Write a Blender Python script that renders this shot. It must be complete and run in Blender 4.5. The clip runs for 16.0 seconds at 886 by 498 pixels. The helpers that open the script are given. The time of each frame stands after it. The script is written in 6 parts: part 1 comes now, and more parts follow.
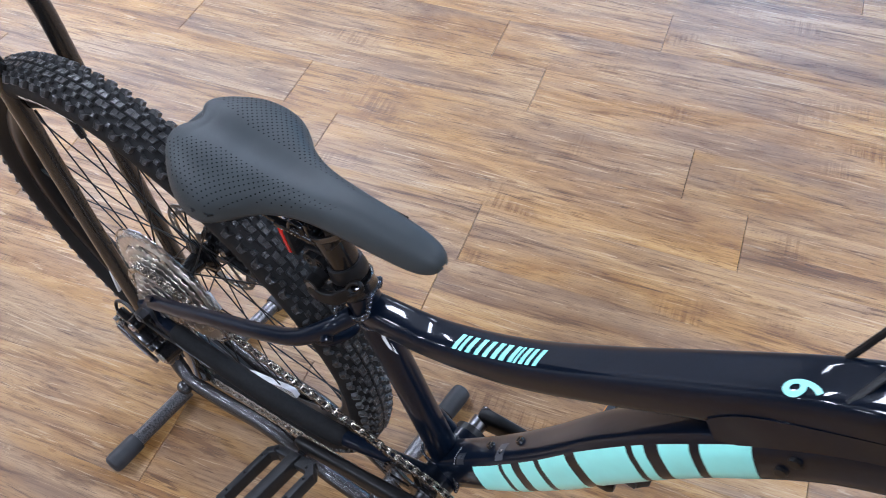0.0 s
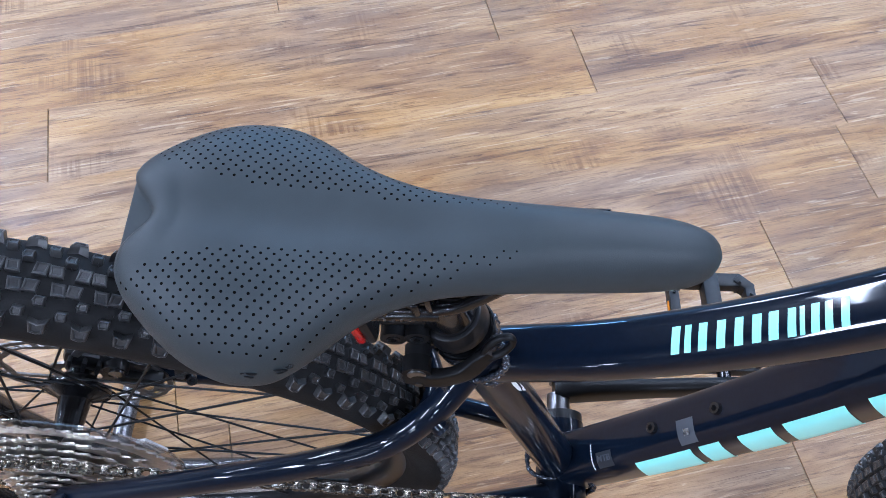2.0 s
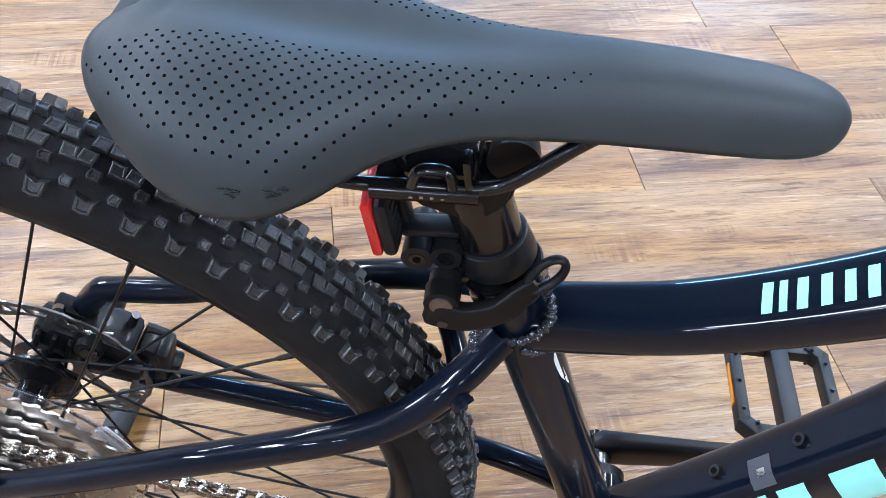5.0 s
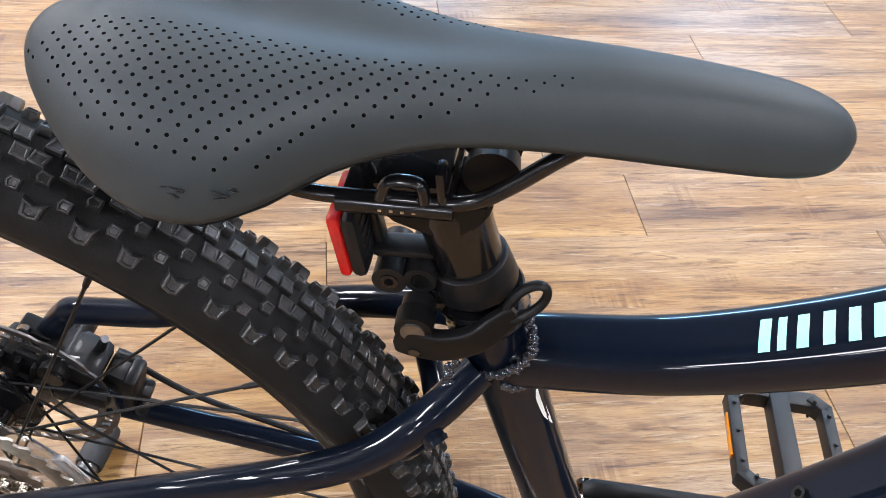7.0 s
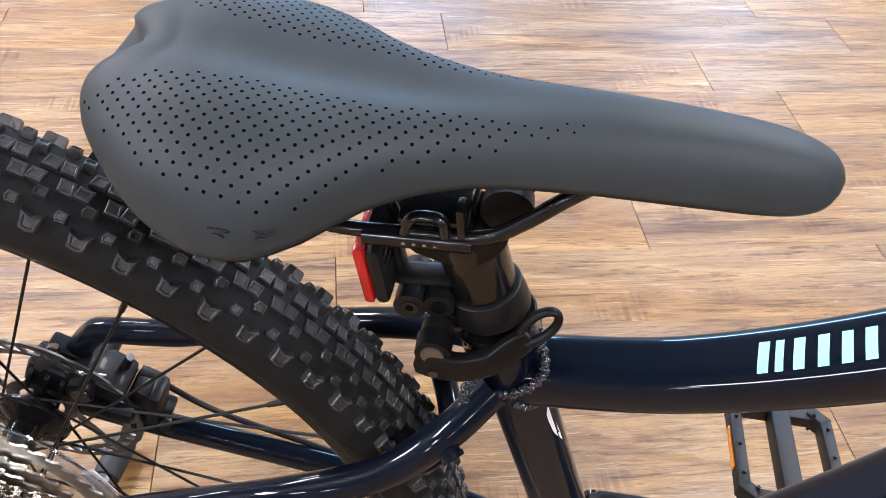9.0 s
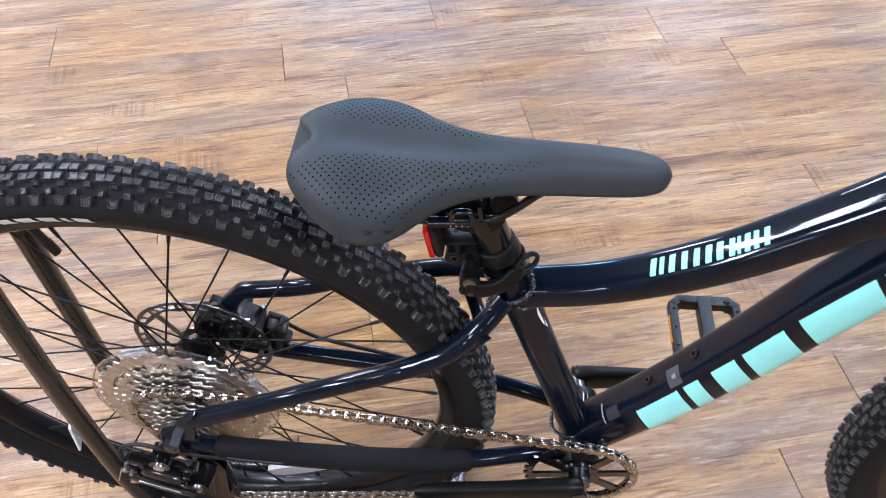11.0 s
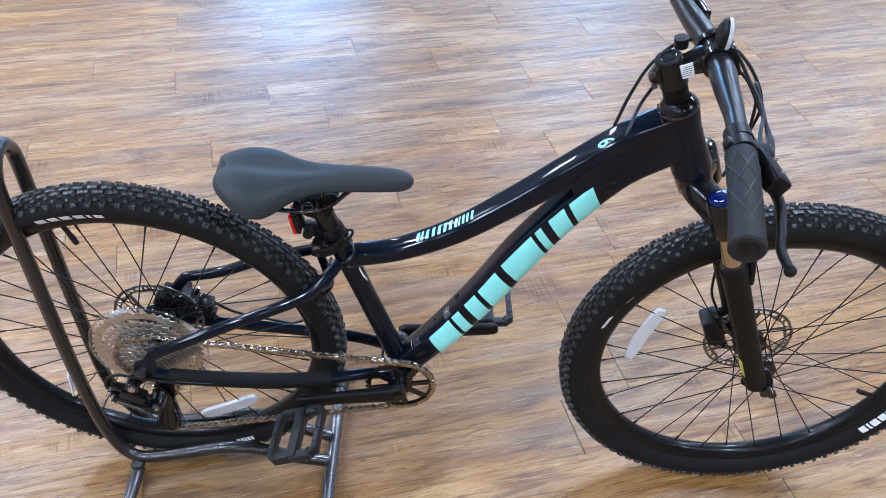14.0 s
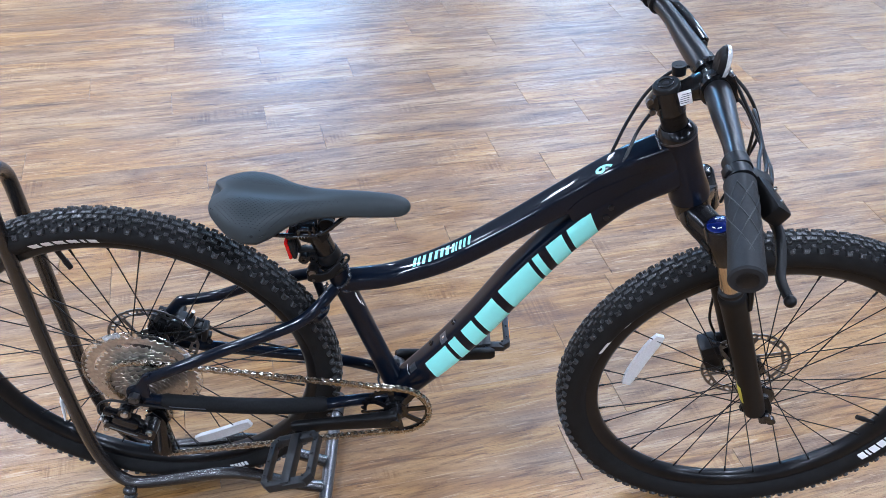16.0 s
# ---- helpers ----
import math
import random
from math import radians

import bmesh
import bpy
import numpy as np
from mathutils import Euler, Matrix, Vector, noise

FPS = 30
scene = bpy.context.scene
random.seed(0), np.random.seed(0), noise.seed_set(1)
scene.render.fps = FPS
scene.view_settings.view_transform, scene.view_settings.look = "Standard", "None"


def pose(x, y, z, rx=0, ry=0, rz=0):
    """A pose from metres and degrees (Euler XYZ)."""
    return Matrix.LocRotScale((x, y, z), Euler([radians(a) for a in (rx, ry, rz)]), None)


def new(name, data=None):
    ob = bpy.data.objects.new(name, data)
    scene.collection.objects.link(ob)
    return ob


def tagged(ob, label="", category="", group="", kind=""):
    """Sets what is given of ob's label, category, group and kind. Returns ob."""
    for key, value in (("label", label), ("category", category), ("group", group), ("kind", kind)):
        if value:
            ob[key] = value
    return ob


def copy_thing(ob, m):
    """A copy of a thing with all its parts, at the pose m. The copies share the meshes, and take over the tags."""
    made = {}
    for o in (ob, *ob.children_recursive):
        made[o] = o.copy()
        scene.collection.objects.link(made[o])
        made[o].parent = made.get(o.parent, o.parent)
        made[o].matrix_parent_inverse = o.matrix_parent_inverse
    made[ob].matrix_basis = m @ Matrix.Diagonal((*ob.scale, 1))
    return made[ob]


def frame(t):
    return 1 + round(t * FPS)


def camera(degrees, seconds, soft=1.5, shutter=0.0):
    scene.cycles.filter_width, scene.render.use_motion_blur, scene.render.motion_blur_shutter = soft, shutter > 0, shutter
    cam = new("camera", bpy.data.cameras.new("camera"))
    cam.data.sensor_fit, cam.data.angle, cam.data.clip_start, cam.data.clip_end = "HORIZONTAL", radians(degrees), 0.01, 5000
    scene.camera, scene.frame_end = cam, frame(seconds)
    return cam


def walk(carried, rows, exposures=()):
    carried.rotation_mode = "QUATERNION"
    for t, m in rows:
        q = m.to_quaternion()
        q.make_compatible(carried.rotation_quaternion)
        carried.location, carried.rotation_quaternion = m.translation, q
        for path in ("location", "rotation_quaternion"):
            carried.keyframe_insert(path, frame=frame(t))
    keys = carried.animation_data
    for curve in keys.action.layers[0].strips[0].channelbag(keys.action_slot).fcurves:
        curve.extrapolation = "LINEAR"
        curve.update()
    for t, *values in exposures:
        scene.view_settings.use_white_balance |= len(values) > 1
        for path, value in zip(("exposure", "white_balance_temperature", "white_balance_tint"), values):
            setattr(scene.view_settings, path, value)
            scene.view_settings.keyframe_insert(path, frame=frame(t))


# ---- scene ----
cam = camera(55.154, 16.0, 0.65, 0.12)
PATH = [
    (0.0, 0.6999, -0.3548, 1.2657, 38.5604, 1.2735, 35.5632),
    (0.3, 0.5672, -0.3931, 1.2368, 37.7903, 0.8249, 30.9543),
    (0.5, 0.4965, -0.37, 1.2161, 36.1921, 1.0837, 27.5172),
    (0.7, 0.4284, -0.3251, 1.1863, 34.8311, 0.3311, 23.7176),
    (1.0, 0.3515, -0.258, 1.1453, 32.8111, -0.6021, 17.842),
    (1.5, 0.3136, -0.2374, 1.0974, 30.873, -0.547, 6.458),
    (2.0, 0.3157, -0.2376, 1.0838, 30.362, -1.557, 2.029),
    (2.5, 0.3273, -0.245, 1.0662, 30.341, -1.529, 3.42),
    (3.0, 0.3077, -0.2477, 1.0037, 32.29, -0.967, 5.999),
    (3.2, 0.2985, -0.2478, 0.9859, 33.513, -0.969, 6.419),
    (5.3, 0.3229, -0.2985, 0.9062, 42.622, -3.746, 7.893),
    (5.5, 0.3232, -0.2903, 0.8919, 43.241, -4.058, 8.356),
    (6.0, 0.3265, -0.2868, 0.8942, 44.341, -4.236, 8.99),
    (6.5, 0.3331, -0.2832, 0.9019, 44.547, -4.19, 8.95),
    (7.0, 0.3351, -0.2837, 0.9033, 44.702, -4.239, 8.99),
    (7.5, 0.3318, -0.2861, 0.9064, 44.695, -4.282, 9.005),
    (8.0, 0.3307, -0.289, 0.9165, 44.829, -4.339, 8.984),
    (8.5, 0.3299, -0.2917, 0.9219, 44.907, -4.298, 8.96),
    (8.7, 0.3297, -0.2935, 0.9240, 45.30, -4.30, 9.0),
    (10.8, 0.3075, -0.4287, 1.1145, 41.732, -0.078, 5.852),
    (11.0, 0.3184, -0.4995, 1.1715, 41.158, -0.385, 4.884),
    (11.5, 0.3719, -0.6942, 1.3147, 41.949, -1.632, 3.169),
    (12.0, 0.4414, -0.9178, 1.427, 44.275, -1.979, 2.264),
    (12.5, 0.4471, -0.9958, 1.4714, 46.282, -1.817, 1.224),
    (13.0, 0.448, -1.0264, 1.4708, 47.447, -2.048, 0.649),
    (13.5, 0.4681, -1.0308, 1.4786, 48.506, -2.199, 0.357),
    (14.0, 0.4714, -1.0244, 1.4753, 48.712, -2.285, 0.314),
    (14.5, 0.4735, -1.018, 1.4738, 48.928, -2.346, 0.221),
    (15.0, 0.4752, -1.0147, 1.4755, 49.547, -2.507, 0.206),
    (15.5, 0.473, -1.0122, 1.4805, 49.881, -2.581, 0.181),
    (16.0, 0.4694, -1.0112, 1.4788, 49.928, -2.585, 0.185),
]
EXPOSURES = [(0.0, -0.05, 5330, 15), (0.6, 0.03, 5200, 15), (1.5, 0.1, 4950, 16), (2.6, 0.28, 4920, 14), (3.2, 0.40, 4920, 14), (5.4, 0.42, 5380, 12), (7.0, 0.38, 6020, 15),
             (8.6, 0.36, 6000, 18), (10.8, 0.23, 5640, 18), (11.5, 0.21, 5200, 20), (12.0, 0.14, 5260, 20), (13.0, 0.01, 5140, 14), (16.0, -0.03, 5090, 13)]
walk(cam, [(t, pose(x, y, z, rx, ry, rz)) for t, x, y, z, rx, ry, rz in PATH], EXPOSURES)

# ---- world and lamps: a shop room lit by ceiling panels, plus added bluish lamps ----
world = bpy.data.worlds.new("world")
scene.world = world
world.use_nodes = True
world.node_tree.nodes["Background"].inputs[0].default_value = (0.8, 0.9, 1.0, 1)
world.node_tree.nodes["Background"].inputs[1].default_value = 0.02
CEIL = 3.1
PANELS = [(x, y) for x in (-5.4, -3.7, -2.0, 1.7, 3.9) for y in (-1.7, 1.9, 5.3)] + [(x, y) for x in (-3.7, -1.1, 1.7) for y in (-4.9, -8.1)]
# added bluish lamps for the floor's cool sheen; the last cools the right
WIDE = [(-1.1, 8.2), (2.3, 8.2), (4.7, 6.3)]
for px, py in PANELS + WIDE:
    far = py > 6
    la = bpy.data.lights.new("tube_or_sheen_light", "AREA")
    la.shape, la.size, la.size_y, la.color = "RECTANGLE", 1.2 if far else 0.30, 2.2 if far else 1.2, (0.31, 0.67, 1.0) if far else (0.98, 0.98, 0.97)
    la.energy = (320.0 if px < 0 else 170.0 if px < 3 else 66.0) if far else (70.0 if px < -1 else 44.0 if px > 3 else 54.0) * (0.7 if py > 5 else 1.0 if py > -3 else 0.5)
    lo = new("tube_or_sheen_light", la)
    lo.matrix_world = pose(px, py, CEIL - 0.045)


# ---- materials ----
def material(name, base, rough=0.5, metal=0.0, coat=0.0, spec=0.5, vary=0.0, vscale=40.0, bump=0.0, bscale=200.0, rvary=0.0):
    m = bpy.data.materials.new(name)
    m.use_nodes = True
    nt = m.node_tree
    b = nt.nodes["Principled BSDF"]
    b.inputs["Base Color"].default_value = (*base, 1)
    b.inputs["Roughness"].default_value = rough
    b.inputs["Metallic"].default_value = metal
    b.inputs["Coat Weight"].default_value = coat
    b.inputs["Coat Roughness"].default_value = 0.035
    b.inputs["Coat IOR"].default_value = 1.4
    b.inputs["Specular IOR Level"].default_value = spec
    tc = nt.nodes.new("ShaderNodeTexCoord")
    if vary or rvary:
        n = nt.nodes.new("ShaderNodeTexNoise")
        n.inputs["Scale"].default_value, n.inputs["Detail"].default_value = vscale, 6
        nt.links.new(tc.outputs["Object"], n.inputs["Vector"])
        if vary:
            r = nt.nodes.new("ShaderNodeValToRGB")
            r.color_ramp.elements[0].position, r.color_ramp.elements[1].position = 0.3, 0.7
            r.color_ramp.elements[0].color = (*[c * (1 - vary) for c in base], 1)
            r.color_ramp.elements[1].color = (*[min(1, c * (1 + vary)) for c in base], 1)
            nt.links.new(n.outputs["Fac"], r.inputs["Fac"])
            nt.links.new(r.outputs["Color"], b.inputs["Base Color"])
        if rvary:
            mr = nt.nodes.new("ShaderNodeMapRange")
            mr.inputs["To Min"].default_value, mr.inputs["To Max"].default_value = rough - rvary, rough + rvary
            nt.links.new(n.outputs["Fac"], mr.inputs["Value"])
            nt.links.new(mr.outputs["Result"], b.inputs["Roughness"])
    if bump:
        n2 = nt.nodes.new("ShaderNodeTexNoise")
        n2.inputs["Scale"].default_value, n2.inputs["Detail"].default_value = bscale, 4
        nt.links.new(tc.outputs["Object"], n2.inputs["Vector"])
        bp = nt.nodes.new("ShaderNodeBump")
        bp.inputs["Strength"].default_value, bp.inputs["Distance"].default_value = bump, 0.001
        nt.links.new(n2.outputs["Fac"], bp.inputs["Height"])
        nt.links.new(bp.outputs["Normal"], b.inputs["Normal"])
    return m


def plank_material():
    m = bpy.data.materials.new("oak_vinyl")
    m.use_nodes = True
    nt, L = m.node_tree, m.node_tree.links.new
    N = nt.nodes.new
    b = nt.nodes["Principled BSDF"]
    tc, oi = N("ShaderNodeTexCoord"), N("ShaderNodeObjectInfo")
    sh = N("ShaderNodeVectorMath")
    sh.operation = "MULTIPLY_ADD"
    rnd = N("ShaderNodeCombineXYZ")
    for i in range(3):
        L(oi.outputs["Random"], rnd.inputs[i])
    L(rnd.outputs[0], sh.inputs[0])
    sh.inputs[1].default_value = (37.0, 11.0, 5.0)
    L(tc.outputs["Object"], sh.inputs[2])

    def grain(sx, sy, detail, dist, rough=0.6):
        mp = N("ShaderNodeMapping")
        mp.inputs["Scale"].default_value = (sx, sy, 1)
        L(sh.outputs[0], mp.inputs["Vector"])
        n = N("ShaderNodeTexNoise")
        n.inputs["Scale"].default_value, n.inputs["Detail"].default_value = 1.0, detail
        n.inputs["Roughness"].default_value, n.inputs["Distortion"].default_value = rough, dist
        L(mp.outputs[0], n.inputs["Vector"])
        return n

    def ramp(n, stops):
        r = N("ShaderNodeValToRGB")
        e = r.color_ramp.elements
        e[0].position, e[0].color = stops[0][0], (*stops[0][1], 1)
        e[1].position, e[1].color = stops[-1][0], (*stops[-1][1], 1)
        for p, c in stops[1:-1]:
            k = e.new(p)
            k.color = (*c, 1)
        L(n.outputs["Fac"], r.inputs["Fac"])
        return r

    def mix(kind, a, b_, fac):
        x = N("ShaderNodeMix")
        x.data_type, x.blend_type = "RGBA", kind
        if isinstance(fac, float):
            x.inputs[0].default_value = fac
        else:
            L(fac, x.inputs[0])
        L(a, x.inputs[6])
        L(b_, x.inputs[7])
        return x.outputs[2]

    broad = ramp(grain(2.0, 13.0, 5, 1.4), [(0.26, (0.150, 0.078, 0.034)), (0.42, (0.240, 0.137, 0.060)), (0.54, (0.335, 0.204, 0.091)), (0.72, (0.46, 0.308, 0.152))])
    grey = ramp(grain(1.3, 6.0, 3, 0.6), [(0.40, (0, 0, 0)), (0.60, (1, 1, 1))])
    greyed = N("ShaderNodeHueSaturation")
    greyed.inputs["Saturation"].default_value, greyed.inputs["Value"].default_value = 0.80, 0.92
    L(broad.outputs[0], greyed.inputs["Color"])
    c0 = mix("MIX", broad.outputs[0], greyed.outputs[0], grey.outputs[0])
    fine = ramp(grain(24.0, 340.0, 8, 1.2, 0.72), [(0.37, (0.22, 0.14, 0.10)), (0.47, (0.82, 0.77, 0.72)), (0.56, (1, 1, 1))])
    streak = ramp(grain(5.5, 92.0, 8, 1.6, 0.72), [(0.36, (0.20, 0.12, 0.08)), (0.43, (1, 1, 1)), (0.9, (1, 1, 1))])
    pale = ramp(grain(6.5, 100.0, 6, 1.6, 0.62), [(0.585, (0, 0, 0)), (0.66, (1, 1, 1)), (0.9, (1, 1, 1))])
    mid = ramp(grain(3.2, 40.0, 6, 1.8, 0.62), [(0.36, (0.30, 0.22, 0.16)), (0.45, (0.9, 0.88, 0.86)), (0.56, (1.0, 1.0, 1.0))])
    saw = ramp(grain(170.0, 4.0, 3, 0.3), [(0.40, (0.66, 0.60, 0.55)), (0.56, (1, 1, 1)), (0.9, (1, 1, 1))])
    patch = grain(5.0, 9.0, 2, 0.0)
    pm = N("ShaderNodeMapRange")
    pm.inputs[1].default_value, pm.inputs[2].default_value = 0.60, 0.70
    L(patch.outputs["Fac"], pm.inputs[0])
    # knots: a dark eye with a pale rim, here and there
    km = N("ShaderNodeMapping")
    km.inputs["Scale"].default_value = (1.3, 5.5, 1)
    L(sh.outputs[0], km.inputs["Vector"])
    kn = N("ShaderNodeTexVoronoi")
    L(km.outputs[0], kn.inputs["Vector"])
    kr = N("ShaderNodeValToRGB")
    ke = kr.color_ramp.elements
    ke[0].position, ke[0].color = 0.04, (0.75, 0.62, 0.5, 1)
    ke[1].position, ke[1].color = 0.16, (1, 1, 1, 1)
    ke.new(0.065).color = (0.34, 0.24, 0.17, 1)
    ke.new(0.085).color = (1, 1, 1, 1)
    L(kn.outputs["Distance"], kr.inputs["Fac"])
    c1 = mix("MULTIPLY", mix("MULTIPLY", c0, mid.outputs[0], 0.70), fine.outputs[0], 0.55)
    c2 = mix("MULTIPLY", c1, streak.outputs[0], 0.72)
    c2 = mix("MULTIPLY", c2, kr.outputs[0], 0.55)
    cream = N("ShaderNodeRGB")
    cream.outputs[0].default_value = (0.66, 0.53, 0.37, 1)
    pf = N("ShaderNodeMath")
    pf.operation = "MULTIPLY"
    L(pale.outputs[0], pf.inputs[0])
    pf.inputs[1].default_value = 0.30
    c2 = mix("MIX", c2, cream.outputs[0], pf.outputs[0])
    c3 = mix("MULTIPLY", c2, saw.outputs[0], pm.outputs[0])
    hs = N("ShaderNodeHueSaturation")
    hs.inputs["Saturation"].default_value = 1.16
    vv = N("ShaderNodeMapRange")
    vv.inputs[3].default_value, vv.inputs[4].default_value = 0.93, 1.07
    L(oi.outputs["Random"], vv.inputs[0])
    L(vv.outputs[0], hs.inputs["Value"])
    L(c3, hs.inputs["Color"])
    L(hs.outputs[0], b.inputs["Base Color"])
    rr = N("ShaderNodeMapRange")
    rr.inputs[3].default_value, rr.inputs[4].default_value = 0.46, 0.32
    L(fine.outputs[0], rr.inputs[0])
    L(rr.outputs[0], b.inputs["Roughness"])
    bp = N("ShaderNodeBump")
    bp.inputs["Strength"].default_value, bp.inputs["Distance"].default_value = 0.35, 0.0006
    L(fine.outputs[0], bp.inputs["Height"])
    L(bp.outputs[0], b.inputs["Normal"])
    return m


WOOD = plank_material()
JOINT = material("joint_dark", (0.09, 0.06, 0.04), 0.8)
WALL = material("wall_paint", (0.36, 0.36, 0.37), 0.7, vary=0.04, vscale=6)
CEILM = material("ceiling_grey", (0.11, 0.11, 0.115), 0.8, vary=0.03, vscale=8)
NAVY = material("navy_gloss_paint", (0.0026, 0.0050, 0.0108), 0.3, coat=0.7, spec=0.05, vary=0.15, vscale=300, bump=0.035, bscale=140)
MATTE = material("matt_black_alloy", (0.0046, 0.0045, 0.0046), 0.42, spec=0.2, vary=0.2, vscale=90, bump=0.05, bscale=900)
GLOSSB = material("gloss_black_metal", (0.0045, 0.0045, 0.005), 0.22, spec=0.3, coat=0.5, vary=0.2, vscale=120)
SATIN = material("satin_black_tube", (0.008, 0.008, 0.009), 0.3, metal=0.0, spec=0.6, vary=0.15, vscale=80)
RUBBER = material("tyre_rubber", (0.0078, 0.0077, 0.0076), 0.7, spec=0.2, vary=0.3, vscale=60, bump=0.25, bscale=700, rvary=0.08)
KNOBM = material("tread_rubber", (0.025, 0.0245, 0.024), 0.36, vary=0.4, vscale=150, bump=0.3, bscale=900, rvary=0.1)
SADDLE = material("saddle_cover", (0.0300, 0.0372, 0.0400), 0.52, spec=0.32, vary=0.1, vscale=30, bump=0.14, bscale=2500, rvary=0.05)
SADDLE_EDGE = material("saddle_base_plastic", (0.012, 0.012, 0.012), 0.5, vary=0.2)
HOLE = material("perforation_dark", (0.0035, 0.0035, 0.0035), 0.9, spec=0.05)
GRIPM = material("grip_rubber", (0.014, 0.0145, 0.0155), 0.65, spec=0.3, vary=0.2, vscale=200, bump=0.2, bscale=1500)
CALIPM = material("caliper_black", (0.0040, 0.0040, 0.0044), 0.42, spec=0.25, coat=0.08, vary=0.25, vscale=150, bump=0.15, bscale=500)
PLASTIC = material("black_plastic", (0.0075, 0.0075, 0.008), 0.42, spec=0.28, vary=0.2, vscale=150, bump=0.1, bscale=800)
PEDALM = material("grey_black_nylon", (0.0105, 0.0115, 0.0128), 0.48, spec=0.4, vary=0.2, vscale=120, bump=0.2, bscale=900)
STEEL = material("bright_steel", (0.66, 0.64, 0.61), 0.28, metal=1.0, vary=0.12, vscale=200, rvary=0.08)
NICKEL = material("nickel_cog", (0.56, 0.525, 0.475), 0.33, metal=1.0, vary=0.2, vscale=150, rvary=0.1)
CHAINM = material("chain_steel", (0.42, 0.385, 0.33), 0.26, metal=1.0, vary=0.25, vscale=300, rvary=0.1)
STANCH = material("stanchion_chrome", (0.62, 0.55, 0.47), 0.12, metal=1.0, vary=0.04)
DARKSTEEL = material("dark_steel_bolt", (0.12, 0.12, 0.125), 0.3, metal=1.0, vary=0.2, vscale=200)
DULLSTEEL = material("dull_grey_steel", (0.22, 0.21, 0.20), 0.42, metal=1.0, vary=0.25, vscale=200)
SPOKEM = material("black_spoke", (0.006, 0.006, 0.006), 0.45, metal=0.0, spec=0.18)
MINT = material("mint_decal", (0.34, 0.90, 0.82), 0.35, coat=0.6, vary=0.03, vscale=60)
WHITE = material("white_print", (0.78, 0.78, 0.76), 0.5, vary=0.05, vscale=80)
LABELM = material("dark_grey_label", (0.016, 0.018, 0.022), 0.4, vary=0.1)
GREYP = material("grey_print", (0.05, 0.055, 0.065), 0.4, vary=0.1)
YELLOW = material("yellow_sticker", (0.62, 0.55, 0.05), 0.45, vary=0.08)
AMBER = material("amber_reflector", (0.85, 0.28, 0.01), 0.2, coat=0.8, vary=0.1, vscale=500)
BLUE = material("blue_anodised_cap", (0.004, 0.012, 0.12), 0.25, metal=0.3, coat=0.6, vary=0.1)
STANDM = material("black_powder_coat", (0.013, 0.0112, 0.0102), 0.27, spec=0.5, coat=0.55, vary=0.4, vscale=260, bump=0.6, bscale=360)
RIMM = material("anodised_black_rim", (0.005, 0.005, 0.0055), 0.3, spec=0.2, coat=0.15, vary=0.15, vscale=90)
NEOPRENE = material("black_neoprene", (0.0075, 0.0077, 0.008), 0.75, spec=0.15, vary=0.25, vscale=250, bump=0.25, bscale=1500)
HAMMER = material("hammered_silver_black_coat", (0.13, 0.13, 0.134), 0.28, metal=0.8, vary=0.7, vscale=420, bump=0.5, bscale=380)
FOOTM = material("foot_cap_rubber", (0.02, 0.021, 0.023), 0.6, vary=0.2, vscale=90)


def reflector_material(name, base, alpha_t):
    m = material(name, base, 0.12, coat=1.0, vary=0.06, vscale=300)
    nt = m.node_tree
    b = nt.nodes["Principled BSDF"]
    b.inputs["Transmission Weight"].default_value = alpha_t
    v = nt.nodes.new("ShaderNodeTexVoronoi")
    v.inputs["Scale"].default_value = 420
    bp = nt.nodes.new("ShaderNodeBump")
    bp.inputs["Strength"].default_value, bp.inputs["Distance"].default_value = 0.6, 0.001
    nt.links.new(v.outputs["Distance"], bp.inputs["Height"])
    nt.links.new(bp.outputs["Normal"], b.inputs["Normal"])
    return m


RED = reflector_material("red_reflector", (0.75, 0.006, 0.004), 0.1)
CLEAR = reflector_material("clear_reflector", (0.97, 0.97, 0.96), 0.30)
DISC = bpy.data.materials.new("clear_disc")
DISC.use_nodes = True
_n = DISC.node_tree
_g = _n.nodes.new("ShaderNodeBsdfGlossy")
_g.inputs["Roughness"].default_value = 0.08
_t = _n.nodes.new("ShaderNodeBsdfTransparent")
_t.inputs["Color"].default_value = (0.93, 0.93, 0.93, 1)
_w = _n.nodes.new("ShaderNodeLayerWeight")
_w.inputs["Blend"].default_value = 0.35
_f = _n.nodes.new("ShaderNodeMapRange")
_f.inputs[3].default_value, _f.inputs[4].default_value = 0.07, 0.8
_n.links.new(_w.outputs["Facing"], _f.inputs[0])
_m = _n.nodes.new("ShaderNodeMixShader")
_n.links.new(_f.outputs[0], _m.inputs[0])
_n.links.new(_t.outputs[0], _m.inputs[1])
_n.links.new(_g.outputs[0], _m.inputs[2])
_n.links.new(_m.outputs[0], _n.nodes["Material Output"].inputs["Surface"])


# ---- mesh helpers ----
def part(name, bm, mat, parent=None, label="", smooth=True, angle=40):
    me = bpy.data.meshes.new(name)
    bmesh.ops.recalc_face_normals(bm, faces=bm.faces)
    bm.to_mesh(me)
    bm.free()
    for p in me.polygons:
        p.use_smooth = smooth
    if smooth:
        me.set_sharp_from_angle(angle=radians(angle))
    me.materials.append(mat)
    ob = new(name, me)
    if parent is not None:
        ob.parent = parent
    return tagged(ob, label)


def empty(name, parent=None, label="", loc=(0, 0, 0)):
    e = new(name)
    e.empty_display_size = 0.05
    e.location = loc
    if parent is not None:
        e.parent = parent
    return tagged(e, label)


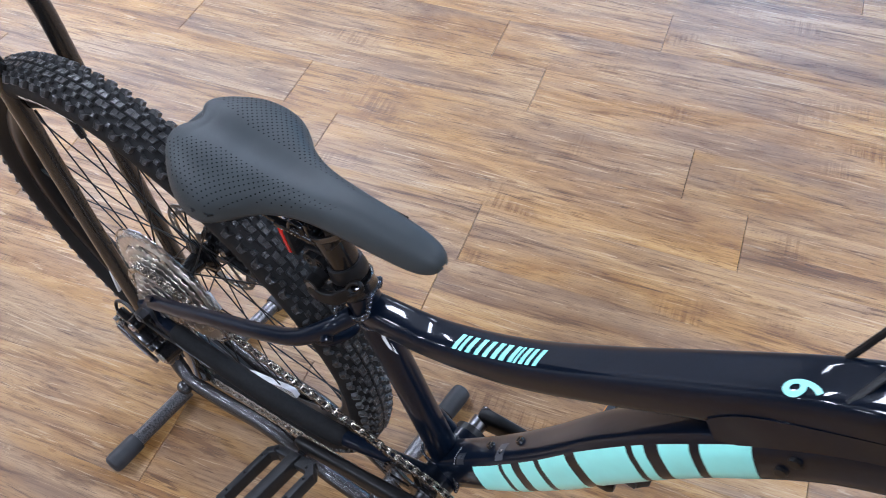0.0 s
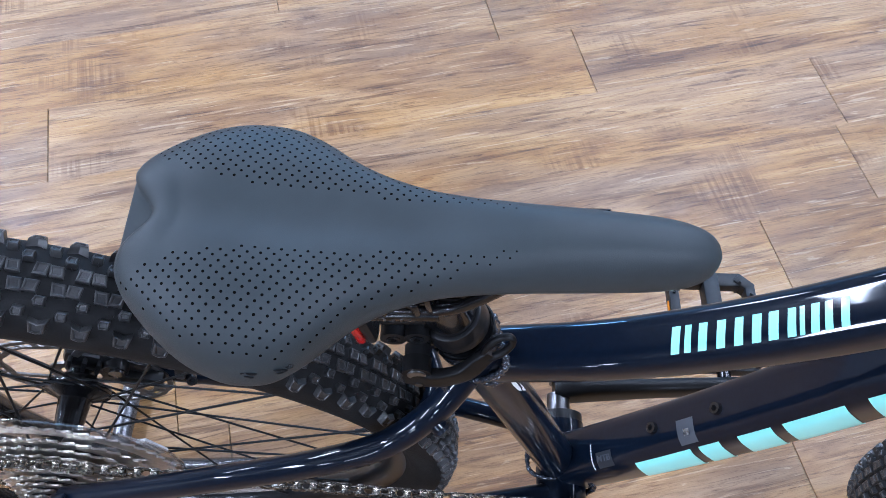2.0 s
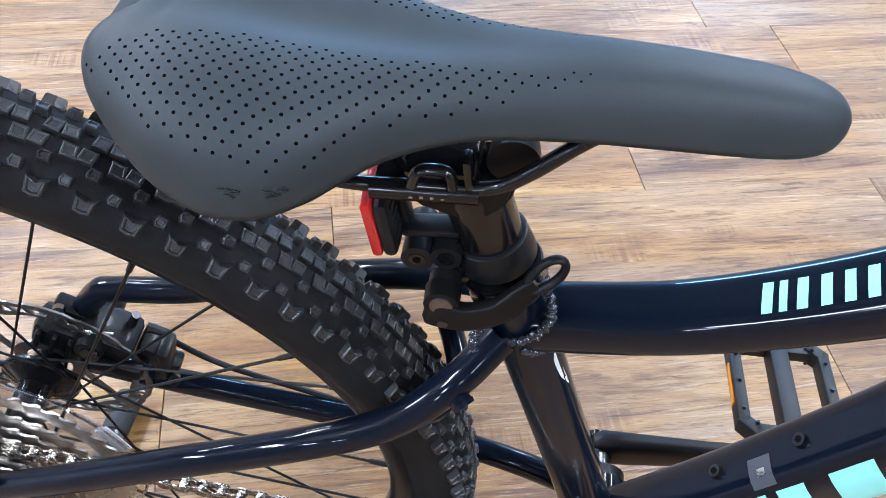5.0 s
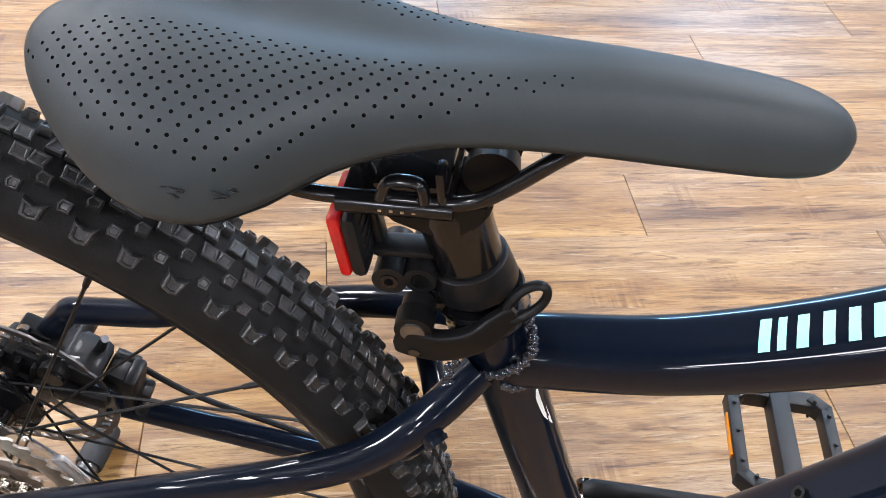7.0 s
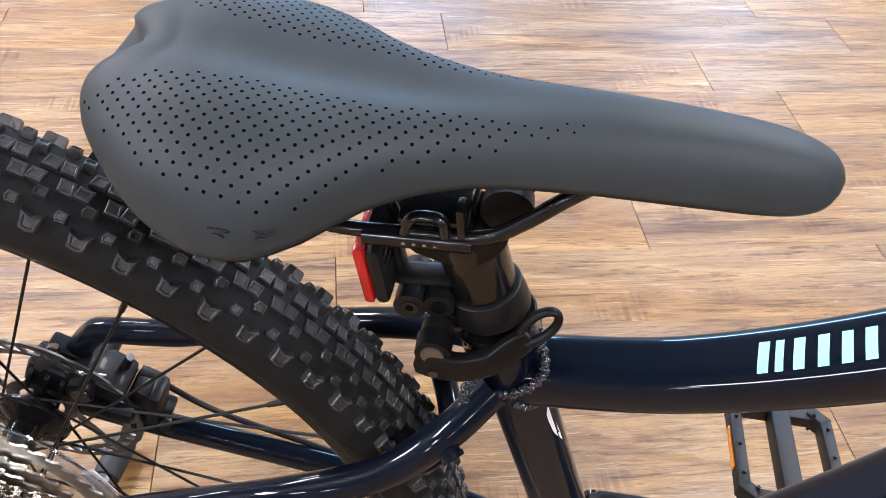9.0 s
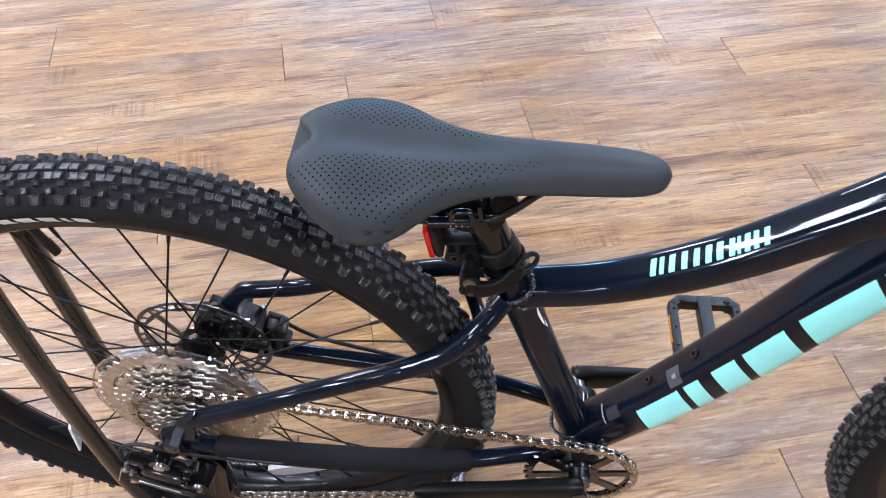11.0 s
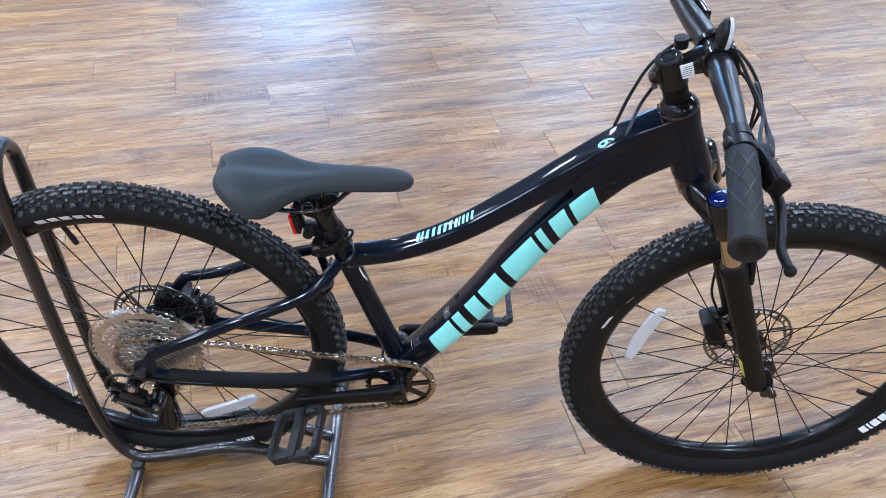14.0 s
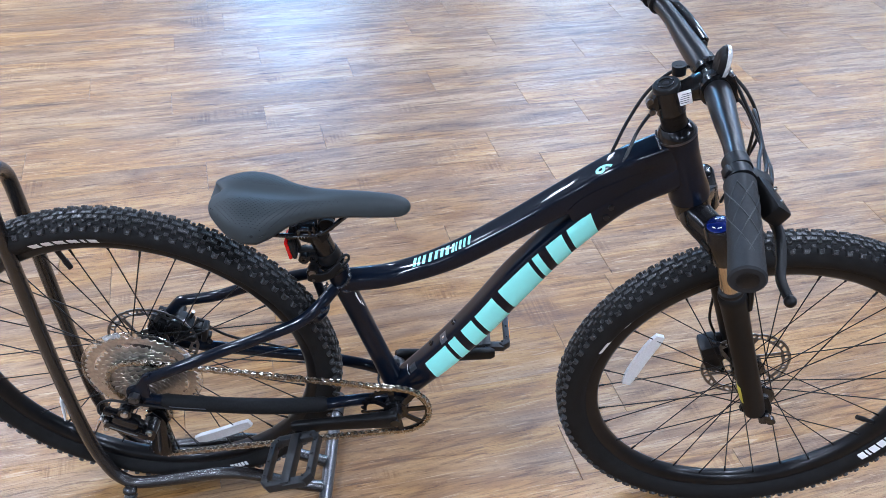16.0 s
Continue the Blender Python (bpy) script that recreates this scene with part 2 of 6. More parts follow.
def spline(pts, n):
    """Points along a Catmull-Rom curve through pts (any number of coordinates)."""
    p = np.array(pts, float)
    q = np.vstack([2 * p[0] - p[1], p, 2 * p[-1] - p[-2]])
    out = []
    for i in range(len(p) - 1):
        for u in np.linspace(0, 1, n, endpoint=False):
            a, b, c, d = q[i:i + 4]
            out.append(0.5 * (2 * b + (c - a) * u + (2 * a - 5 * b + 4 * c - d) * u * u + (3 * b - a - 3 * c + d) * u ** 3))
    out.append(p[-1])
    return np.array(out)


def box(bm, m, sx, sy, sz, bevel=0.0):
    r = bmesh.ops.create_cube(bm, size=1.0, matrix=m @ Matrix.Diagonal((sx, sy, sz, 1)))
    if bevel:
        es = {e for v in r["verts"] for e in v.link_edges}
        bmesh.ops.bevel(bm, geom=list(es), offset=bevel, segments=2, affect="EDGES", profile=0.5)
    return bm


def cyl(bm, p0, p1, r0, r1=None, seg=20, cap=True):
    p0, p1 = Vector(p0), Vector(p1)
    q = (p1 - p0).to_track_quat("Z", "Y").to_matrix().to_4x4()
    bmesh.ops.create_cone(bm, cap_ends=cap, segments=seg, radius1=r0, radius2=r0 if r1 is None else r1,
                          depth=(p1 - p0).length, matrix=Matrix.Translation((p0 + p1) / 2) @ q)
    return bm


def sweep(bm, pts, ra, rb=None, seg=16, power=2.0, up=(0, 1, 0), cap=True):
    """A tube along pts. ra: half-width along the side direction nearest to up, rb: half-height across; numbers or lists."""
    P = [Vector(p[:3]) for p in pts]
    n = len(P)
    ra = [ra] * n if not hasattr(ra, "__len__") else ra
    rb = ra if rb is None else ([rb] * n if not hasattr(rb, "__len__") else rb)
    pw = [power] * n if not hasattr(power, "__len__") else power
    rings = []
    for i in range(n):
        t = (P[min(i + 1, n - 1)] - P[max(i - 1, 0)]).normalized()
        s = Vector(up) - t * Vector(up).dot(t)
        s.normalize()
        h = t.cross(s)
        ring = []
        for k in range(seg):
            a = 2 * math.pi * k / seg
            ca, sa = math.cos(a), math.sin(a)
            x = math.copysign(abs(ca) ** (2 / pw[i]), ca) * ra[i]
            y = math.copysign(abs(sa) ** (2 / pw[i]), sa) * rb[i]
            ring.append(bm.verts.new(P[i] + s * x + h * y))
        rings.append(ring)
    for a, b in zip(rings, rings[1:]):
        for k in range(seg):
            bm.faces.new((a[k], a[(k + 1) % seg], b[(k + 1) % seg], b[k]))
    if cap:
        bm.faces.new(rings[0][::-1])
        bm.faces.new(rings[-1])
    return bm


def lathe(bm, prof, seg=48, centre=(0, 0, 0), closed=False):
    """Turns a profile of (radius, y) about the y axis."""
    c = Vector(centre)
    rings = []
    for k in range(seg):
        a = 2 * math.pi * k / seg
        rings.append([bm.verts.new(c + Vector((r * math.cos(a), y, r * math.sin(a)))) for r, y in prof])
    m = len(prof)
    for k in range(seg):
        a, b = rings[k], rings[(k + 1) % seg]
        for i in range(m if closed else m - 1):
            j = (i + 1) % m
            bm.faces.new((a[i], a[j], b[j], b[i]))
    return bm


def plate(bm, outline, y0, y1, holes=()):
    """A flat plate with an outline of (x, z), between y0 and y1."""
    a = [bm.verts.new((x, y0, z)) for x, z in outline]
    b = [bm.verts.new((x, y1, z)) for x, z in outline]
    n = len(a)
    bm.faces.new(a)
    bm.faces.new(b[::-1])
    for i in range(n):
        bm.faces.new((a[i], b[i], b[(i + 1) % n], a[(i + 1) % n]))
    return bm


def frame_plate(bm, outer, inner, y0, y1):
    """A ring between two outlines of the same count, with thickness."""
    n = len(outer)
    vs = [[bm.verts.new((x, y, z)) for x, z in o] for y in (y0, y1) for o in (outer, inner)]
    o0, i0, o1, i1 = vs
    for k in range(n):
        j = (k + 1) % n
        bm.faces.new((o0[k], o0[j], i0[j], i0[k]))
        bm.faces.new((o1[j], o1[k], i1[k], i1[j]))
        bm.faces.new((o0[j], o0[k], o1[k], o1[j]))
        bm.faces.new((i0[k], i0[j], i1[j], i1[k]))
    return bm


def circle(r, n, cx=0.0, cz=0.0, ph=0.0):
    return [(cx + r * math.cos(ph + 2 * math.pi * k / n), cz + r * math.sin(ph + 2 * math.pi * k / n)) for k in range(n)]


# ---- the room ----
X0, X1, Y0, Y1 = -6.6, 5.6, -9.8, 9.6
floor = empty("floor")
tagged(floor, "brown wood-look vinyl plank floor with satin sheen", "floor", kind="structure")
bm = bmesh.new()
box(bm, pose((X0 + X1) / 2, (Y0 + Y1) / 2, -0.065), X1 - X0, Y1 - Y0, 0.12)
part("underlay", bm, JOINT, floor, smooth=False)
for nm, cx, cy, sx, sy in (("wall_north", (X0 + X1) / 2, Y1 + 0.06, X1 - X0 + 0.24, 0.12), ("wall_south", (X0 + X1) / 2, Y0 - 0.06, X1 - X0 + 0.24, 0.12),
                           ("wall_west", X0 - 0.06, (Y0 + Y1) / 2, 0.12, Y1 - Y0), ("wall_east", X1 + 0.06, (Y0 + Y1) / 2, 0.12, Y1 - Y0)):
    bm = bmesh.new()
    box(bm, pose(cx, cy, CEIL / 2 - 0.06), sx, sy, CEIL + 0.12)
    tagged(part(nm, bm, WALL, smooth=False), "plain grey painted shop wall", "wall", kind="structure")
bm = bmesh.new()
box(bm, pose((X0 + X1) / 2, (Y0 + Y1) / 2, CEIL + 0.06), X1 - X0 + 0.24, Y1 - Y0 + 0.24, 0.12)
tagged(part("ceiling", bm, CEILM, smooth=False), "plain dark grey shop ceiling", "ceiling", kind="structure")

# ---- the bicycle ----
LEAN_DEG = 1.453
bike = empty("bicycle")
bike.rotation_euler = (radians(LEAN_DEG), 0, 0)
tagged(bike, "glossy dark navy hardtail mountain bike with mint green markings", "bicycle")
RZ, FX, FZ = 0.354, 1.068, 0.350
BB = (0.437, 0.0, 0.310)
STEER = Vector((0.382, 0, -0.924))
HT = Vector((0.8135, 0, 0.868))


def steer(z, off=0.0, y=0.0):
    """A point on the steering axis at height z, pushed off metres forward."""
    k = (z - HT.z) / STEER.z
    return HT + STEER * k + Vector((0.924, 0, 0.382)) * off + Vector((0, y, 0))


def seat(z):
    return Vector((BB[0] - 0.348 * (z - BB[2]), 0, z))


# frame tubes
frame_ob = empty("frame", bike, "glossy dark navy aluminium frame")
bm = bmesh.new()
sweep(bm, [seat(z) for z in (0.30, 0.40, 0.50, 0.58, 0.604)], [0.019, 0.0175, 0.0172, 0.0175, 0.0178], seg=28)
part("seat_tube", bm, NAVY, frame_ob)
DTP = 3.4
TT = spline([(0.3535, 0, 0.5700), (0.432, 0, 0.5880), (0.5185, 0, 0.630), (0.60, 0, 0.690), (0.676, 0, 0.752), (0.75, 0, 0.808), (0.815, 0, 0.842)], 6)
u = np.linspace(0, 1, len(TT))
TTW = list(np.interp(u, [0, 0.17, 0.33, 0.5, 0.67, 1], [0.0172, 0.0188, 0.0205, 0.0212, 0.0220, 0.0235]))
TTH = list(np.interp(u, [0, 0.17, 0.33, 0.5, 0.67, 1], [0.0168, 0.0155, 0.0172, 0.0178, 0.0190, 0.026]))
TTP = list(np.interp(u, [0, 0.35, 0.6, 0.85, 1], [3.0, 3.1, 3.8, 5.0, 5.5]))
bm = bmesh.new()
sweep(bm, TT, TTW, TTH, seg=64, power=TTP)
part("top_tube", bm, NAVY, frame_ob)
DT = spline([(0.445, 0, 0.318), (0.515, 0, 0.41), (0.573, 0, 0.50), (0.626, 0, 0.594), (0.686, 0, 0.684), (0.754, 0, 0.762), (0.831, 0, 0.816)], 6)
u = np.linspace(0, 1, len(DT))
DTW = list(np.interp(u, [0, 0.2, 0.7, 1], [0.024, 0.024, 0.026, 0.024]))
DTH = list(np.interp(u, [0, 0.2, 0.5, 0.67, 0.83, 1], [0.024, 0.0275, 0.0285, 0.0250, 0.0225, 0.027]))
bm = bmesh.new()
sweep(bm, DT, DTW, DTH, seg=64, power=DTP)
part("down_tube", bm, NAVY, frame_ob)
# the two tubes run together into one flat-sided box before the head tube
bm = bmesh.new()
web = spline([(0.678, 0.744), (0.702, 0.774), (0.750, 0.806), (0.812, 0.842)], 4).tolist() + spline([(0.826, 0.808), (0.796, 0.797), (0.757, 0.776), (0.722, 0.748), (0.690, 0.724)], 4).tolist()
plate(bm, web, -0.0233, 0.0233)
bmesh.ops.bevel(bm, geom=[e for e in bm.edges if abs(e.verts[0].co.y - e.verts[1].co.y) < 1e-5], offset=0.0014, segments=2, affect="EDGES")
part("head_gusset", bm, NAVY, frame_ob)
bm = bmesh.new()
sweep(bm, [steer(z) for z in (0.872, 0.866, 0.84, 0.80, 0.776, 0.766)], [0.0265, 0.0275, 0.0255, 0.0265, 0.0295, 0.029], seg=32)
part("head_tube", bm, NAVY, frame_ob)
bm = bmesh.new()
cyl(bm, (BB[0], -0.037, BB[2]), (BB[0], 0.037, BB[2]), 0.0225, seg=32)
part("bottom_bracket_shell", bm, NAVY, frame_ob)
SS = {-1: [(0.026, -0.067, 0.392), (0.09, -0.0665, 0.427), (0.16, -0.064, 0.465), (0.235, -0.059, 0.501), (0.285, -0.050, 0.524), (0.317, -0.034, 0.549), (0.338, -0.014, 0.567)],
      1: [(0.028, 0.070, 0.402), (0.052, 0.068, 0.436), (0.066, 0.066, 0.445), (0.125, 0.060, 0.465), (0.19, 0.054, 0.498), (0.272, 0.042, 0.537), (0.317, 0.029, 0.558), (0.338, 0.014, 0.570)]}
for sd, pts in SS.items():
    bm = bmesh.new()
    sweep(bm, spline(pts, 6), 0.0095, 0.0098, seg=18)
    part("seat_stay", bm, NAVY, frame_ob)
    cs = [(0.016, sd * 0.067, 0.340), (0.08, sd * 0.066, 0.330), (0.20, sd * 0.062, 0.322), (0.30, sd * 0.054, 0.321), (0.37, sd * 0.041, 0.322), (0.43, sd * 0.028, 0.316)]
    bm = bmesh.new()
    sweep(bm, spline(cs, 6), 0.0095, 0.0115, seg=18)
    part("chain_stay", bm, NAVY, frame_ob)
    bm = bmesh.new()
    out = [(0.034, 0.412), (0.020, 0.404), (0.004, 0.374), (-0.012, 0.368), (-0.015, 0.350), (-0.006, 0.338), (0.014, 0.330), (0.034, 0.328), (0.036, 0.342), (0.022, 0.352), (0.026, 0.385)]
    plate(bm, out, sd * 0.066, sd * 0.073)
    bmesh.ops.bevel(bm, geom=bm.edges[:], offset=0.0012, segments=1, affect="EDGES")
    part("dropout", bm, NAVY, frame_ob)
# weld beads: stacked ripples along each joint
WELDM = material("painted_weld", (0.030, 0.036, 0.046), 0.14, metal=0.45, coat=1.0, vary=0.2, vscale=300)


def weld(pts, r=0.0030, flat=0.55):
    bm = bmesh.new()
    q = spline(pts, 16)
    L = np.concatenate([[0], np.cumsum(np.linalg.norm(np.diff(q, axis=0), axis=1))])
    n = max(4, int(L[-1] / (r * 0.34)))
    prev = None
    wr = random.Random(int(r * 1e6))
    for k in range(n + 1):
        s = L[-1] * k / n
        p = Vector([float(np.interp(s, L, q[:, c])) for c in range(3)])
        p2 = Vector([float(np.interp(min(s + 0.001, L[-1]), L, q[:, c])) for c in range(3)])
        d = (p2 - p) if (p2 - p).length > 1e-6 else prev
        prev = d
        p = p + Vector((wr.uniform(-0.35, 0.35), wr.uniform(-0.1, 0.1), wr.uniform(-0.35, 0.35))) * r
        m = Matrix.Translation(p) @ d.to_track_quat("X", "Z").to_matrix().to_4x4() @ Matrix.Rotation(wr.uniform(-0.9, 0.9), 4, "Z") @ Matrix.Diagonal((r * flat * wr.uniform(0.85, 1.25), r * wr.uniform(0.85, 1.12), r * wr.uniform(0.72, 0.92), 1))
        bmesh.ops.create_uvsphere(bm, u_segments=10, v_segments=7, radius=1.0, matrix=m)
    part("weld_bead", bm, WELDM, frame_ob, "rippled glossy weld bead")


weld([(0.352, 0.014, 0.600), (0.357, -0.004, 0.602), (0.3595, -0.0115, 0.598), (0.3605, -0.0165, 0.590), (0.356, -0.0185, 0.581), (0.347, -0.0190, 0.573), (0.339, -0.0185, 0.569)], 0.0027)
weld([(0.351, -0.0175, 0.563), (0.356, -0.0165, 0.560), (0.361, -0.0135, 0.559)], 0.0024)
weld([(0.790, 0.014, 0.862), (0.787, 0.0, 0.864), (0.788, -0.012, 0.862), (0.791, -0.0195, 0.856)], 0.0024)
weld([(0.452, 0.010, 0.350), (0.453, -0.012, 0.349), (0.459, -0.022, 0.338), (0.464, -0.0245, 0.322), (0.461, -0.0240, 0.302)], 0.0026)
weld([(0.404, 0.006, 0.336), (0.405, -0.012, 0.334), (0.418, -0.0185, 0.329), (0.437, -0.0185, 0.330)], 0.0022)
for sd in (-1, 1):
    weld([(0.326, sd * 0.0200, 0.580), (0.3235, sd * 0.0235, 0.573), (0.327, sd * 0.0240, 0.563)], 0.0026)
    bm = bmesh.new()
    cyl(bm, (0.3130, sd * 0.0340, 0.5480), (0.3225, sd * 0.0430, 0.5430), 0.0066, 0.0060, seg=18)
    cyl(bm, (0.3222, sd * 0.0427, 0.5432), (0.3240, sd * 0.0444, 0.5422), 0.0068, 0.0062, seg=18)
    part("bridge_boss", bm, NAVY, frame_ob)
bm = bmesh.new()
sweep(bm, spline([(0.300, -0.040, 0.529), (0.308, -0.030, 0.512), (0.318, 0, 0.506), (0.308, 0.030, 0.512), (0.300, 0.040, 0.529)], 6), 0.0075, seg=14, up=(1, 0, 0))
part("stay_bridge", bm, NAVY, frame_ob)


# ---- wheels ----
def tyre_profile(k):
    """The casing section; k squeezes its height above the rim."""
    pts = [(0.296, -0.0145), (0.300, -0.0195), (0.307, -0.0245), (0.316, -0.0278), (0.325, -0.0282), (0.334, -0.0255), (0.341, -0.0205), (0.3455, -0.0135), (0.3475, -0.0065)]
    pts = [(0.300 + (r - 0.300) * (k if r > 0.300 else 1.0), y) for r, y in pts]
    return pts + [(0.300 + 0.048 * k, 0.0)] + [(r, -y) for r, y in pts[::-1]] + [(0.290, 0.012), (0.290, -0.012)]


def knob(bm, a, y, la, ly, h, r0, tilt, top=0.72, skew=0.0, shape=0):
    """A tread block at wheel angle a and side place y: la along, ly across, h high, leaning out by tilt degrees."""
    t = radians(tilt)
    n = Vector((math.cos(t), math.sin(t)))        # outward: radius, y
    s = Vector((-math.sin(t), math.cos(t)))
    out = (((-1, -1), (1, -1), (1, 1), (-1, 1)), ((-1, -0.9), (0.7, -1), (1.1, 0), (0.7, 1), (-1, 0.9)), ((-1, -1), (0, -0.55), (1, -1), (0.8, 0.9), (0, 1.15), (-0.8, 0.9)))[shape]
    rings = []
    for f, hh in ((1.0, -0.0015), (top + 0.14, h * 0.82), (top, h), (top * 0.80, h * 0.99), (top * 0.64, h * 0.82)):
        ring = []
        for u, v in out:
            if t < 0:
                v = -v
            q = Vector((r0, y)) + n * hh + s * (v * ly / 2 * f)
            ang = a + (u * la / 2 * f + skew * v * ly) / r0
            ring.append(bm.verts.new((q.x * math.cos(ang), q.y, q.x * math.sin(ang))))
        rings.append(ring)
    bm.faces.new(rings[-1])
    m = len(out)
    for p, q in zip(rings, rings[1:]):
        for k in range(m):
            bm.faces.new((p[k], p[(k + 1) % m], q[(k + 1) % m], q[k]))


def sub(name, bm, mat, parent, label="", **k):
    return part(name, bm, mat, parent, label, **k)


def wheel(name, centre, flanges, label, valve_angle, height, phase, depth=1.0, turn=(0, 0)):
    w = empty(name, bike, label, centre)
    w.rotation_euler = (radians(turn[0]), 0, radians(turn[1]))
    bm = bmesh.new()
    lathe(bm, tyre_profile(height), 144, closed=True)
    lift = lambda r: 0.300 + (r - 0.300) * height
    sub("tyre", bm, RUBBER, w, "black knobbly tyre casing")
    bm = bmesh.new()
    rnd = random.Random(4)
    n = 97
    for i in range(n):
        a = 2 * math.pi * i / n
        p = 2 * math.pi / n
        for sd in (-1, 1):
            o = 0.25 * p if sd > 0 else -0.25 * p
            knob(bm, a + o - 0.16 * p, sd * 0.0048, 0.0074, 0.0068, 0.0027, lift(0.3476), sd * 4, 0.86, 0.06 * sd)
            knob(bm, a + o + 0.20 * p, sd * 0.0052, 0.0074, 0.0074, 0.0027, lift(0.3475), sd * 4, 0.86, -0.06 * sd)
            knob(bm, a + o + 0.57 * p, sd * 0.0118, 0.0068, 0.0062, 0.0042, lift(0.3460), sd * 18, 0.74, 0.0, 1)
            knob(bm, a + o + 0.01 * p, sd * 0.0174, 0.0068, 0.0062, 0.0042, lift(0.3428), sd * 33, 0.72, 0.0, 1)
            knob(bm, a + o + 0.5 * p, sd * 0.0225, 0.0112, 0.0086 if i % 2 else 0.0096, 0.0047, lift(0.3384), sd * 51, 0.72, 0.0, 2)
    sub("tread", bm, KNOBM, w, "rows of worn-edged rubber tread knobs", smooth=False)
    bm = bmesh.new()
    for i in range(260):
        a = rnd.random() * 2 * math.pi
        y = rnd.choice((-1, 1)) * rnd.uniform(0.002, 0.022)
        r0 = lift(0.3475 - max(0, abs(y) - 0.008) ** 2 * 28)
        d = Vector((math.cos(a), 0, math.sin(a)))
        e = Vector((-math.sin(a), 0, math.cos(a)))
        b0 = d * r0 + Vector((0, y, 0))
        tip = b0 + d * rnd.uniform(0.003, 0.0055) + e * rnd.uniform(-0.001, 0.001)
        vs = [bm.verts.new(b0 + e * 0.0003), bm.verts.new(b0 - e * 0.0003), bm.verts.new(b0 + Vector((0, 0.0005, 0))), bm.verts.new(tip)]
        for t in ((0, 1, 3), (1, 2, 3), (2, 0, 3)):
            bm.faces.new([vs[k] for k in t])
    tagged(sub("rubber_hairs", bm, KNOBM, w), kind="stuff")
    bm = bmesh.new()
    rim = [(0.2965, -0.0135), (0.298, -0.0145), (0.295, -0.0150), (0.283, -0.0145), (0.276, -0.0105), (0.2735, -0.005), (0.273, 0), (0.2735, 0.005), (0.276, 0.0105), (0.283, 0.0145), (0.295, 0.0150), (0.298, 0.0145), (0.2965, 0.0135), (0.289, 0.011), (0.289, -0.011)]
    rim = [(0.298 - (0.298 - r) * depth, y) for r, y in rim]
    lathe(bm, rim, 128, closed=True)
    sub("rim", bm, RIMM, w, "black alloy rim")
    # sidewall marks: plain bars in place of the maker's lettering
    for a0, widths, r0, r1, step in MARKS[name]:
        a = a0
        for wd in widths:
            bm = bmesh.new()
            half = wd / 2 / 0.305
            cols = []
            for f in (-1.0, -0.33, 0.33, 1.0):
                ang = a - half + half * f
                col = []
                for g in (0.0, 0.5, 1.0):
                    rr = r0 + (r1 - r0) * g
                    yy = -float(np.interp(rr, [0.296, 0.300, lift(0.307), lift(0.316), lift(0.325)], [0.0145, 0.0195, 0.0245, 0.0278, 0.0282])) - 0.0008
                    col.append(bm.verts.new((rr * math.cos(ang + 0.006 * g), yy, rr * math.sin(ang + 0.006 * g))))
                cols.append(col)
            for p, q in zip(cols, cols[1:]):
                for g in range(2):
                    bm.faces.new((p[g], q[g], q[g + 1], p[g + 1]))
            sub("sidewall_mark", bm, WHITE, w, "white sidewall print", smooth=False)
            a -= (wd + step) / 0.305
    # hub
    bm = bmesh.new()
    fl, fr = flanges
    prof = [(0.0, -0.060), (0.009, -0.060), (0.010, -0.052), (0.013, fr - 0.006), (0.029, fr - 0.003), (0.030, fr), (0.029, fr + 0.003), (0.014, fr + 0.009), (0.012, 0.0), (0.014, fl - 0.009), (0.029, fl - 0.003), (0.030, fl), (0.029, fl + 0.003), (0.016, fl + 0.006), (0.013, 0.052), (0.009, 0.060), (0.0, 0.060)]
    lathe(bm, prof, 32)
    sub("hub", bm, GLOSSB, w, "black alloy hub")
    for i in range(32):
        sd = -1 if i % 2 else 1
        k = i // 2
        fy = fr if sd < 0 else fl
        lead = 1 if k % 2 else -1
        ah = 2 * math.pi * (k + (0.5 if sd < 0 else 0)) / 16
        ar = 2 * math.pi * (i + phase) / 32
        ah = ar + lead * radians(68)
        p0 = Vector((0.0265 * math.cos(ah), fy + 0.0025 * lead, 0.0265 * math.sin(ah)))
        p1 = Vector((0.274 * math.cos(ar), sd * 0.004, 0.274 * math.sin(ar)))
        bm = bmesh.new()
        cyl(bm, p0, p1, 0.00105, seg=6)
        m = p1 + (p0 - p1).normalized() * 0.012
        cyl(bm, p1 + (p1 - p0).normalized() * 0.002, m, 0.002, 0.0017, seg=6)
        sub("spoke", bm, SPOKEM, w)
    bm = bmesh.new()
    d = Vector((math.cos(valve_angle), 0, math.sin(valve_angle)))
    cyl(bm, d * 0.278, d * 0.250, 0.0042, seg=12)
    cyl(bm, d * 0.252, d * 0.236, 0.0052, 0.0045, seg=12)
    sub("valve", bm, PLASTIC, w, "black capped valve stem")
    return w


